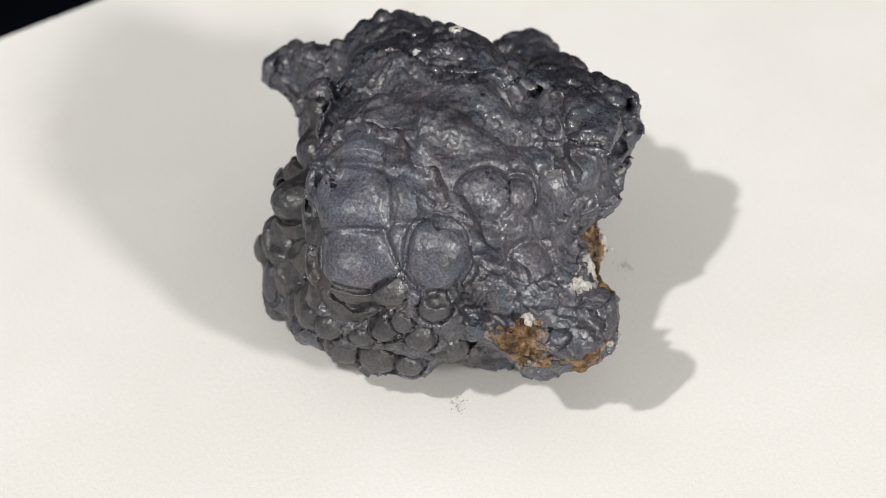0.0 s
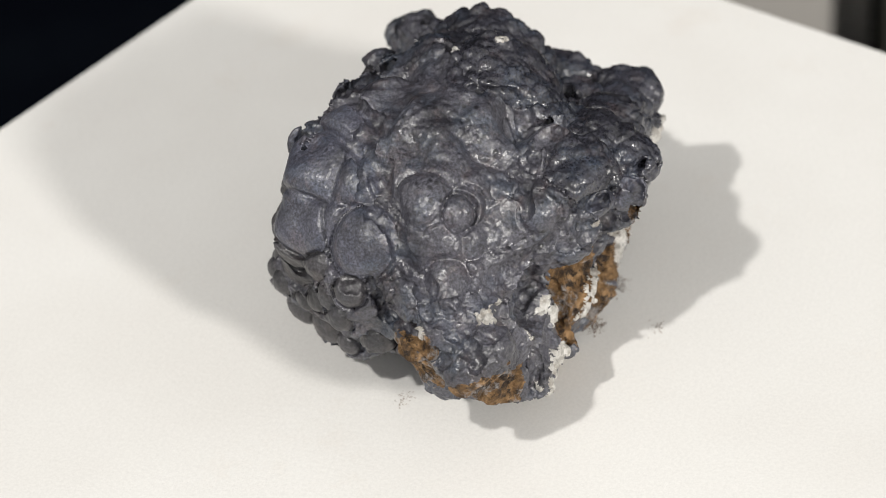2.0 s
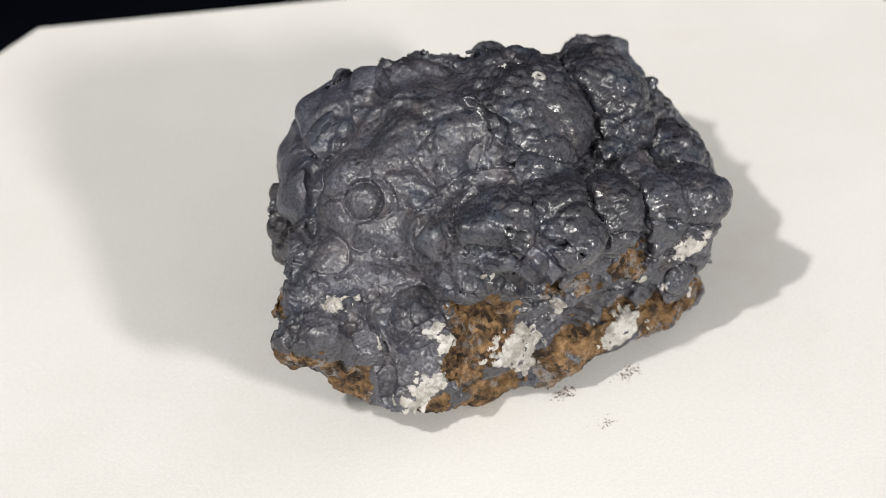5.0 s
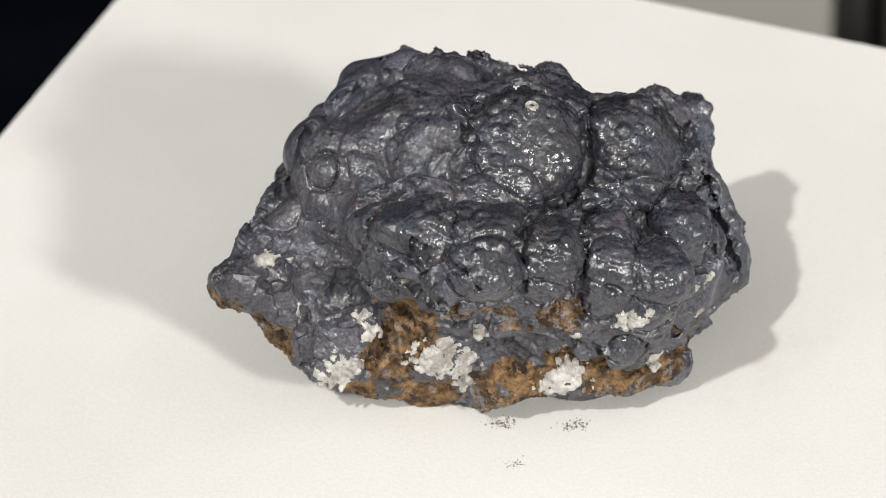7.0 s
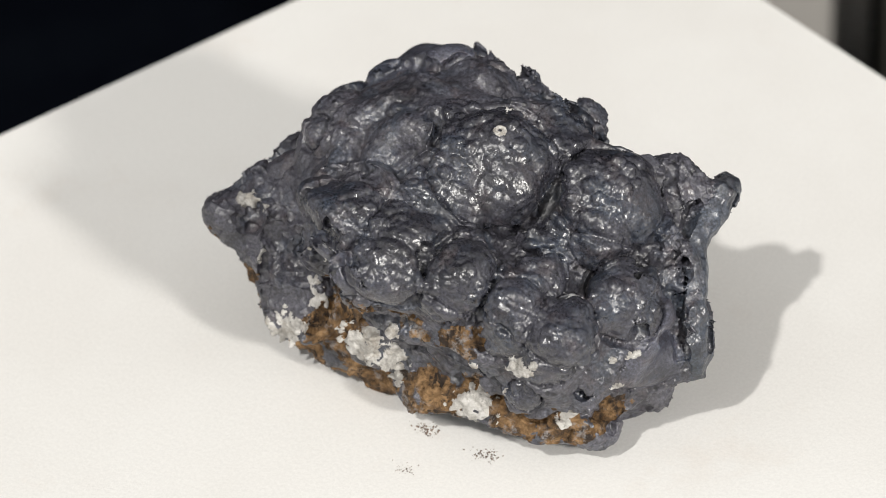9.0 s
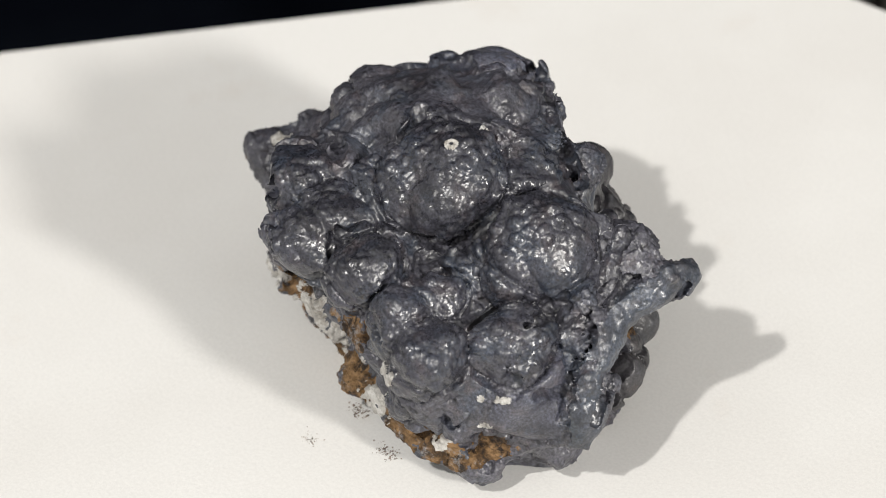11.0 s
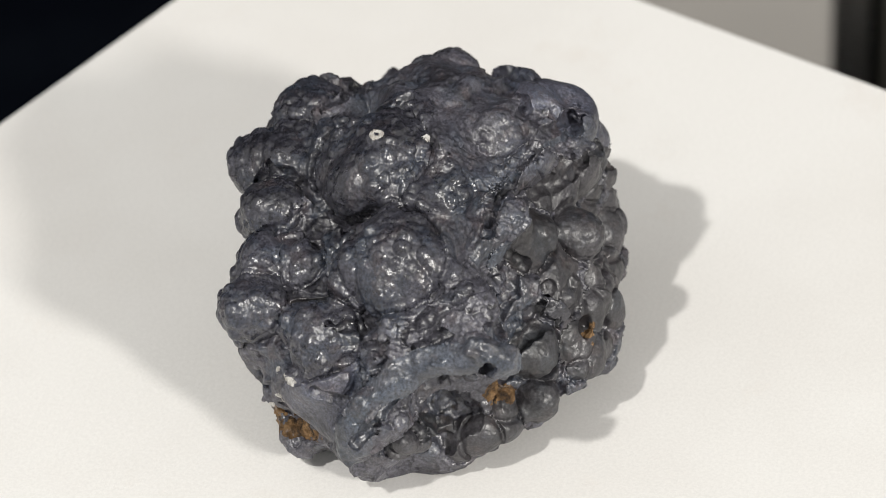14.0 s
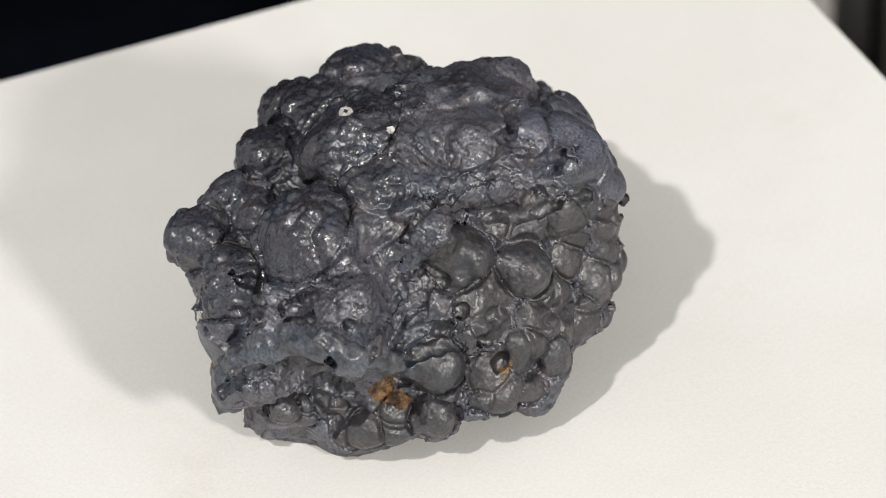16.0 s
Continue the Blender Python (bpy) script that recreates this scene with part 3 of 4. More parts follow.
PITS_B = (
    (44.6, 7.3, 27.3, 2.6, 1.0), (39.2, 10.1, 14.5, 4.8, 2.2), (41.6, 7.5, 9.7, 3.1, 2.0), (22.6, 24.0, 32.3, 1.5, 1.6), (48.7, -1.6, 35.8, 2.2, 1.2),
    (-30.0, 6.9, 35.0, 1.8, 2.0), (-29.8, 2.9, 28.5, 2.5, 1.2), (-16.5, 7.5, 51.1, 1.8, 0.8), (-10.7, 28.0, 39.3, 1.4, 1.4), (-26.0, 0.5, 18.3, 2.5, 1.2),
    (27.0, -17.2, 40.2, 2.6, 1.5), (-24.1, -17.6, 34.7, 2.5, 1.0), (-30.4, 10.4, 35.3, 2.3, 1.6), (-16.3, -26.7, 38.3, 2.6, 1.4),
)
PITS = PITS_A + PITS_B

# ridges and rims: from, to (x, y, z each) and thickness
RIMS_A = (
    (28.6, 19.3, 20.1, 46.5, 15.4, 35.8, 2.3), (48.9, 14.2, 36.1, 47.2, 8.0, 33.0, 2.3), (47.2, 8.0, 33.0, 49.5, 3.0, 31.0, 2.3),
    (49.5, 3.0, 31.0, 51.5, -1.5, 26.7, 2.3), (51.5, -1.5, 26.7, 54.3, -4.7, 19.1, 2.3), (48.5, 14.2, 37.5, 46.9, 7.0, 35.4, 1.9),
    (46.9, 7.0, 35.4, 49.8, 1.2, 33.1, 1.9), (49.8, 1.2, 33.1, 50.3, -3.6, 26.9, 1.9), (50.3, -3.6, 26.9, 52.5, -6.3, 21.5, 1.9),
    (16.6, 13.6, 50.5, 6.7, 18.5, 50.5, 1.7), (6.7, 18.5, 50.5, -3.7, 23.1, 48.5, 1.7), (17.2, 13.5, 50.6, 9.0, 18.0, 49.9, 1.3),
    (9.0, 18.0, 49.9, 0.2, 21.9, 49.6, 1.3),
)
RIMS_B = (
    (0.2, 21.9, 49.6, -11.1, 23.5, 46.6, 1.3), (30.7, 15.2, 26.6, 23.5, 20.5, 25.9, 1.4), (23.5, 20.5, 25.9, 21.3, 26.1, 28.7, 1.4),
    (39.3, 17.6, 37.0, 27.8, 12.9, 36.8, 1.3), (27.8, 12.9, 36.8, 22.7, 17.8, 46.9, 1.3), (40.7, 16.9, 40.3, 30.9, 11.0, 41.0, 1.2),
    (30.9, 11.0, 41.0, 23.5, 15.3, 46.8, 1.2), (54.6, -7.0, 16.1, 53.2, -6.5, 21.7, 2.0), (53.2, -6.5, 21.7, 51.0, -0.9, 28.4, 2.0),
    (51.0, -0.9, 28.4, 48.2, 6.3, 33.9, 2.0), (48.2, 6.3, 33.9, 48.6, 15.7, 39.1, 2.0), (48.6, 15.7, 39.1, 47.5, 22.1, 36.9, 2.0),
    (30.0, 15.1, 28.7, 23.9, 21.2, 30.0, 1.3),
)
RIMS_C = (
    (23.9, 21.2, 30.0, 20.2, 25.3, 29.4, 1.3), (54.2, -7.2, 19.3, 53.2, -3.6, 26.9, 1.9), (53.2, -3.6, 26.9, 50.2, 2.2, 31.2, 1.9),
    (50.2, 2.2, 31.2, 48.5, 9.8, 35.5, 1.9), (48.5, 9.8, 35.5, 49.1, 18.9, 36.2, 1.9), (-3.5, 22.7, 50.2, 12.1, 14.9, 49.8, 1.2),
    (12.1, 14.9, 49.8, 21.0, 9.7, 48.6, 1.2), (48.5, 21.4, 35.6, 46.0, 17.0, 36.0, 2.4),
)
RIMS = RIMS_A + RIMS_B + RIMS_C
# open cracks and broken edges of the crust, as lines over the surface
CRACKS_A = (
    ((-2.6, 21.2, 53.2), (0.2, 16.0, 55.1), (-4.1, 13.5, 54.2), (-5.7, 10.4, 53.9), (-12.1, 11.0, 52.8), (-15.3, 10.0, 51.9), (-19.4, 8.7, 50.3), (-21.5, 5.3, 49.5), (-24.4, 7.2, 46.4), (-25.7, 3.4, 45.1), (-27.1, 1.5, 42.4), (-28.8, 0.3, 39.5), (-30.2, -1.2, 38.5)),
    ((-15.3, 10.0, 51.9), (-16.4, 5.9, 51.3), (-21.5, 5.3, 49.5)),
    ((-11.4, 26.9, 42.1), (-11.2, 28.8, 37.3), (-14.3, 29.3, 34.5), (-18.6, 28.3, 34.1), (-20.5, 23.2, 29.6), (-25.0, 19.0, 30.3)),
    ((-30.0, 6.4, 35.6), (-29.5, 4.3, 30.0), (-36.7, -3.2, 30.2), (-41.5, -10.1, 28.8)),
)
CRACKS_B = (
    ((-34.0, -11.6, 36.3), (-31.1, -14.0, 35.7), (-25.1, -15.3, 36.7), (-20.0, -19.0, 35.3), (-17.1, -24.6, 39.6), (-13.4, -28.3, 44.5), (-9.3, -30.2, 44.6), (-2.8, -34.3, 46.1), (5.2, -38.0, 42.7)),
    ((-30.3, -2.5, 38.7), (-36.4, -5.3, 34.7), (-36.4, -12.1, 34.4), (-32.6, -13.9, 35.6)),
    ((-15.3, -18.2, 48.1), (-8.2, -18.8, 50.0), (-0.3, -22.4, 51.7)),
    ((-23.6, -21.4, 26.9), (-27.3, -22.6, 21.4), (-27.6, -22.9, 13.0)),
    ((-34.8, -5.3, 36.3), (-36.0, -9.1, 36.1), (-37.5, -12.6, 33.5), (-34.5, -13.9, 34.6)),
    ((-17.4, -19.7, 46.3), (-9.4, -18.0, 49.5), (-1.7, -21.4, 51.7)),
    ((-15.2, 10.8, 52.0), (-22.3, 3.7, 49.0), (-27.5, 1.0, 41.8), (-34.6, -6.5, 36.7)),
)
CRACKS_C = (
    ((-42.3, -16.2, 30.7), (-38.0, -11.4, 33.2), (-33.6, -12.8, 35.9), (-27.3, -15.6, 35.9), (-20.0, -18.8, 37.0)),
    ((-10.6, -29.6, 44.0), (-7.7, -31.7, 42.8)),
    ((-2.2, -29.1, 28.7), (7.0, -30.5, 27.5)),
    ((-27.4, -15.7, 35.8), (-25.7, -20.0, 29.7), (-27.9, -22.2, 21.0)),
    ((-12.4, -21.6, 27.4), (-12.6, -24.5, 20.3), (-16.2, -25.9, 16.4)),
    ((-2.4, -28.2, 22.6), (5.8, -29.1, 22.8), (14.0, -27.5, 15.5), (20.2, -28.4, 15.8), (26.4, -28.7, 15.5)),
    ((29.6, -27.6, 13.0), (35.4, -26.9, 14.0), (41.7, -20.0, 9.9), (46.4, -14.9, 12.2)),
    ((26.6, -5.9, 49.2), (23.4, -12.7, 42.8), (15.2, -23.3, 46.2)),
    ((44.0, -2.5, 38.9), (44.6, -12.4, 35.8), (48.3, -17.9, 27.9)),
)
CRACKS_D = (
    ((2.1, -5.7, 57.6), (5.3, -13.1, 54.6), (0.7, -16.0, 50.1), (5.1, -20.9, 50.3)),
    ((19.9, -14.7, 42.3), (26.7, -11.0, 44.4), (26.9, -5.5, 49.6)),
    ((40.0, 12.2, 44.2), (45.4, 4.3, 38.3), (47.9, -4.9, 33.9), (50.6, -6.0, 26.4)),
    ((-5.5, -31.6, 47.4), (-1.9, -36.4, 44.2), (-1.6, -35.8, 36.1), (4.6, -35.7, 34.9), (7.7, -30.4, 28.7), (14.0, -31.5, 27.0), (20.0, -32.0, 24.8), (25.5, -29.9, 18.4), (31.1, -27.7, 12.0)),
    ((12.1, -35.4, 37.7), (11.5, -29.0, 45.8), (13.2, -25.6, 46.5)),
    ((23.2, -31.2, 30.5), (23.2, -31.6, 36.1), (24.7, -26.6, 40.6)),
    ((14.2, 13.8, 51.5), (22.6, 11.9, 48.9), (21.6, 18.5, 37.4)),
    ((2.4, 22.2, 51.6), (11.5, 15.8, 51.7), (23.8, 10.4, 48.8)),
)
CRACKS_E = (
    ((48.2, -7.9, 32.2), (49.5, -2.0, 32.7), (47.0, 4.2, 35.1), (46.0, 10.0, 38.9), (43.9, 19.3, 39.1)),
    ((53.9, -6.0, 21.7), (50.2, -4.5, 27.5), (49.7, 1.1, 32.0)),
    ((50.6, -13.2, 26.5), (51.1, -7.1, 23.7)),
    ((40.3, -25.1, 19.2), (41.6, -20.5, 14.8), (42.9, -20.2, 7.7)),
    ((22.2, -12.9, 43.9), (26.9, -8.8, 46.8), (27.9, -0.5, 50.9)),
    ((23.2, 13.1, 48.6), (12.5, 16.2, 51.2), (0.6, 23.3, 49.7), (-9.7, 25.0, 48.3)),
    ((25.0, 13.4, 47.5), (25.5, 14.7, 39.0), (27.2, 17.5, 34.2)),
    ((26.0, 21.2, 28.5), (19.0, 28.2, 25.7)),
    ((55.2, -5.2, 20.0), (53.5, -1.6, 25.0), (50.6, 1.5, 28.9), (45.1, 8.7, 31.8), (49.9, 19.1, 35.8)),
)
CRACKS_F = (
    ((15.3, 13.7, 51.7), (8.5, 18.6, 52.5), (0.1, 22.0, 52.3), (-10.6, 23.6, 48.2)),
    ((16.5, 17.1, 45.7), (7.0, 19.4, 43.7), (1.4, 24.1, 42.5), (-8.2, 27.4, 42.3)),
    ((25.3, 15.0, 39.1), (34.8, 17.2, 35.7), (45.5, 19.8, 38.6)),
    ((23.7, 16.8, 37.7), (28.2, 16.9, 34.0), (32.1, 16.4, 29.7)),
    ((33.1, 16.5, 29.1), (25.7, 21.6, 29.6), (17.2, 27.0, 29.5)),
    ((52.4, -9.3, 20.2), (50.3, -0.1, 30.2), (46.4, 5.5, 31.6), (47.8, 16.5, 39.1), (40.8, 19.0, 32.6)),
    ((-5.6, 10.3, 54.0), (-11.3, 13.6, 52.9), (-22.5, 7.9, 48.0), (-21.5, 4.6, 49.6)),
    ((40.1, 10.4, 19.8), (40.5, 8.6, 11.0)),
    ((34.0, 17.7, 25.0), (28.1, 20.7, 24.7), (24.3, 25.6, 26.7), (20.8, 28.0, 27.0)),
)
CRACKS = CRACKS_A + CRACKS_B + CRACKS_C + CRACKS_D + CRACKS_E + CRACKS_F
# brown limonite showing between the crusts
BROWNS_A = (
    (-32.8, -17.2, 18.0, 4.4), (-7.3, -23.7, 26.7, 5.7), (-10.9, -25.6, 18.1, 4.8), (-18.9, -22.0, 6.6, 4.2), (-6.2, -21.2, 4.9, 5.8), (5.3, -27.8, 7.9, 4.2),
    (20.1, -28.7, 13.9, 3.8), (28.0, -27.5, 11.9, 4.4), (19.2, -32.3, 28.3, 2.5), (35.4, -26.1, 11.0, 3.8), (10.1, -30.6, 28.9, 1.6), (1.9, -35.3, 33.3, 2.0),
    (13.7, -28.9, 9.9, 4.0), (9.7, -27.7, 13.2, 2.9), (-38.1, -3.7, 24.9, 5.3), (-43.5, -11.5, 22.3, 2.6), (-34.1, -0.1, 25.4, 2.7), (-6.9, -28.5, 19.3, 2.1),
    (-41.4, -17.0, 21.6, 6.1), (-36.3, -2.4, 26.1, 3.5), (-6.8, -25.7, 23.7, 4.6), (-7.9, -24.6, 23.8, 5.4), (-10.3, -23.2, 11.4, 3.6), (-33.2, -16.9, 13.9, 4.5),
)
BROWNS_B = (
    (26.5, -28.0, 11.8, 3.7), (17.1, -32.1, 28.9, 2.5), (5.1, -27.3, 6.4, 3.6), (-13.6, -24.7, 14.6, 3.6), (20.2, -31.9, 30.0, 2.0), (7.9, -30.6, 30.2, 2.3),
    (28.9, -28.3, 7.6, 1.9), (38.6, -23.3, 8.3, 1.7), (43.4, -16.9, 11.2, 1.8), (41.3, -20.6, 9.8, 1.3), (33.4, 16.9, 15.5, 0.9), (42.3, -18.4, 11.3, 2.7),
    (35.7, 15.2, 18.3, 0.9), (36.0, 15.3, 19.4, 1.9), (19.0, 30.2, 20.4, 0.8),
)
BROWNS = BROWNS_A + BROWNS_B
# crusts of white calcite; a small ring last
WHITES_A = (
    (-16.7, -22.1, 24.1, 1.9), (-15.9, -23.1, 20.6, 1.7), (-21.6, -24.6, 14.1, 3.6), (-24.6, -24.6, 12.7, 2.1), (-3.7, -28.1, 17.3, 4.6), (1.4, -26.6, 14.3, 3.1),
    (19.0, -29.1, 10.7, 4.0), (31.7, -32.7, 27.9, 2.5), (34.1, -32.9, 29.0, 1.4), (22.3, -31.9, 25.1, 0.9), (-33.9, -15.1, 34.2, 1.4), (-31.7, -16.5, 33.8, 1.2),
    (-29.3, -17.0, 34.3, 0.7), (36.2, -26.4, 14.2, 1.0), (45.9, -21.1, 20.0, 1.2), (44.8, -21.4, 25.6, 0.8), (48.2, -18.4, 26.1, 0.7), (-27.0, -22.3, 26.1, 1.7),
    (-6.9, -19.9, 0.6, 0.6), (-31.0, -17.4, 33.2, 1.3), (-25.8, -20.8, 28.2, 1.2), (-12.3, -30.7, 39.9, 1.4), (-37.4, -4.7, 32.3, 0.8), (-15.8, -22.6, 22.8, 1.9),
)
WHITES_B = (
    (-27.1, -22.7, 24.3, 1.1), (-8.0, -31.4, 36.9, 1.5), (4.6, -30.3, 25.6, 1.1), (-1.7, -28.5, 21.5, 1.2), (-34.7, -16.3, 33.5, 0.9), (-31.3, -17.1, 33.3, 0.8),
    (32.0, -32.9, 28.6, 2.1), (-6.5, -31.7, 36.5, 1.1), (-2.7, -28.5, 18.7, 2.7), (2.0, -23.6, 8.6, 1.9), (-20.4, -24.7, 12.3, 2.5), (-18.2, -25.4, 15.1, 1.7),
    (28.0, -30.9, 19.1, 0.9), (-20.8, -21.8, 26.7, 1.0), (-22.3, -24.6, 14.1, 1.7), (32.1, -33.0, 28.9, 2.2), (20.7, -29.0, 12.7, 3.3), (45.3, -21.4, 19.5, 1.3),
    (47.2, -19.1, 26.4, 0.8), (36.8, -25.3, 12.2, 1.7), (34.5, -33.1, 30.3, 1.1), (41.7, -24.4, 24.8, 0.7), (44.8, -21.4, 25.6, 0.6), (15.8, -7.5, 57.2, 0.5),
)
WHITES_C = (
    (13.8, 0.7, 57.8, 0.6), (16.3, -7.1, 57.3, 1.3),
)
WHITES = WHITES_A + WHITES_B + WHITES_C
RIMS = RIMS_A + RIMS_B + RIMS_C

STEP = 0.30
LOW, HIGH = np.array((-52.0, -44.0, -1.2)), np.array((63.0, 40.0, 66.0))


def smooth_noise(shape, step, cell, seed):
    """Soft noise in -1..1 on the grid, with features of the given size."""
    rng = np.random.RandomState(seed)
    n = [int(s * step / cell) + 3 for s in shape]
    a = rng.uniform(-1, 1, n).astype(np.float32)
    for axis in range(3):
        p = np.arange(shape[axis]) * step / cell
        i = p.astype(int)
        f = (p - i).astype(np.float32)
        f = f * f * (3 - 2 * f)
        f = f.reshape([-1 if k == axis else 1 for k in range(3)])
        a = np.take(a, i, axis) * (1 - f) + np.take(a, i + 1, axis) * f
    return a


def softened(field, reach, times):
    """The field averaged over a small box, several times over, which melts small lumps into their ground."""
    for _ in range(times):
        for axis in range(3):
            pad = [(reach, reach) if a == axis else (0, 0) for a in range(3)]
            wide = np.pad(field, pad, mode="edge")
            total = np.zeros_like(field)
            for k in range(2 * reach + 1):
                total += wide[tuple(slice(k, k + field.shape[axis]) if a == axis else slice(None) for a in range(3))]
            field = total / (2 * reach + 1)
    return field


def specimen_field():
    shape = tuple(int(v) for v in np.ceil((HIGH - LOW) / STEP))
    grid = [(LOW[k] + STEP * np.arange(shape[k])).astype(np.float32).reshape([-1 if j == k else 1 for j in range(3)]) for k in range(3)]
    warped = [grid[k] + 0.8 * smooth_noise(shape, STEP, 7.0, 10 + k) for k in range(3)]
    jagged = [warped[k] + 0.55 * smooth_noise(shape, STEP, 1.7, 20 + k) for k in range(3)]
    field = np.full(shape, 9.0, np.float32)
    owner = np.full(shape, -1, np.int16)

    def box(lo, hi):
        a = np.clip(((np.array(lo) - LOW) / STEP).astype(int), 0, None)
        b = np.minimum(np.ceil((np.array(hi) - LOW) / STEP).astype(int), shape)
        return tuple(slice(i, max(i, j)) for i, j in zip(a, b))

    def ball(x, y, z, r, k):
        g = r + k + 3
        s = box((x - g, y - g, z - g), (x + g, y + g, z + g))
        d = np.sqrt((warped[0][s] - x) ** 2 + (warped[1][s] - y) ** 2 + (warped[2][s] - z) ** 2) - r
        join(s, d, k)

    def bar(x, y, z, u, v, w, r, k, mark):
        a, b = np.array((x, y, z)), np.array((u, v, w))
        s = box(np.minimum(a, b) - r - k - 2, np.maximum(a, b) + r + k + 2)
        e = b - a
        q = [jagged[i][s] - a[i] for i in range(3)]
        t = np.clip((q[0] * e[0] + q[1] * e[1] + q[2] * e[2]) / float(e @ e), 0, 1)
        d = np.sqrt(sum((q[i] - t * e[i]) ** 2 for i in range(3))) - r
        join(s, d, k, mark)

    def join(s, d, k, mark=None):
        old = field[s].copy()
        h = np.clip(0.5 + 0.5 * (old - d) / k, 0, 1)
        field[s] = old * (1 - h) + d * h - k * h * (1 - h)
        if mark is not None:
            m = owner[s]
            m[d < old] = mark

    for x, y, z, r in CORE_A + CORE_B:
        ball(x, y, z, r - 1.4, 3.0)
    for x, y, z, r in LUMP_A + LUMP_B + LUMP_C:
        ball(x, y, z, r - 1.2, 2.6)
    for x, y, z, r in LEDGE + EDGE_A + EDGE_B + EDGE_C:
        ball(x, y, z, r, 2.8)
    for x, y, z, r in DOME + FRONT + TOP + BACK + SIDE:
        ball(x, y, z, r + 0.3, 1.2)
    sharp = field.copy()
    field[:] = np.minimum(softened(field, 8, 2), sharp + 1.6)
    for x, y, z, h in SWELLS:
        s = box((x - 8, y - 8, z - 8), (x + 8, y + 8, z + 8))
        u = ((grid[0][s[0]] - x) ** 2 + (grid[1][:, s[1]] - y) ** 2 + (grid[2][:, :, s[2]] - z) ** 2) / 64
        field[s] -= h * np.clip(1 - u, 0, 1) ** 2
    owner[:] = -1
    raised, cover = np.zeros(shape, np.float32), np.zeros(shape, np.float32)

    def swell(places, first, over):
        level, second = np.zeros(shape, np.float32), np.zeros(shape, np.float32)
        for i, (x, y, z, r, h) in enumerate(places):
            s = box((x - 1.3 * r - 2, y - 1.3 * r - 2, z - 1.3 * r - 2), (x + 1.3 * r + 2, y + 1.3 * r + 2, z + 1.3 * r + 2))
            u = ((warped[0][s] - x) ** 2 + (warped[1][s] - y) ** 2 + (warped[2][s] - z) ** 2) / (1.12 * r) ** 2
            d = 1.4 * h * np.clip(1 - u, 0, 1) ** (0.85 if first + i < len(LOBES) else 0.55)
            old = level[s]
            m = owner[s]
            m[(d > old) & (u < over)] = first + i
            second[s] = np.maximum(second[s], np.minimum(old, d))
            level[s] = np.maximum(old, d)
            if first == 0:
                cover[s] = np.maximum(cover[s], (0.3 + 0.6 * h) * np.clip(2.6 - 2 * u, 0, 1))
        raised[:] += level - 0.55 * np.exp(-((level - second) / 0.3) ** 2) * np.clip(0.8 * second, 0, 1)

    swell(LOBES + SHELLS + BOSS + GRAPE, 0, 1.0)
    swell(KNOB, len(LOBES + SHELLS + BOSS + GRAPE), 0.8)
    field[:] += cover - 0.3 - raised
    for x, y, z, r, h in PITS:
        s = box((x - r - 2, y - r - 2, z - r - 2), (x + r + 2, y + r + 2, z + r + 2))
        u = ((jagged[0][s] - x) ** 2 + (jagged[1][s] - y) ** 2 + (jagged[2][s] - z) ** 2) / r ** 2
        field[s] += h * np.clip(1.4 * (1 - u), 0, 1)
    cleft = np.zeros(shape, np.float32)
    for rim in RIMS:
        bar(*rim, 1.6, 1000)
    for line in CRACKS:
        for p, q in zip(line, line[1:]):
            p, q = np.array(p), np.array(q)
            s = box(np.minimum(p, q) - 3, np.maximum(p, q) + 3)
            e = q - p
            v = [jagged[i][s] - p[i] for i in range(3)]
            t = np.clip((v[0] * e[0] + v[1] * e[1] + v[2] * e[2]) / float(e @ e + 1e-6), 0, 1)
            d = np.sqrt(sum((v[i] - t * e[i]) ** 2 for i in range(3)))
            cleft[s] = np.maximum(cleft[s], np.clip(1.6 - d / 1.1, 0, 1))
    field += 2.0 * cleft
    np.maximum(field, -(grid[2] + 0.0 * field), out=field)  # it stands flat on the card
    return field, owner


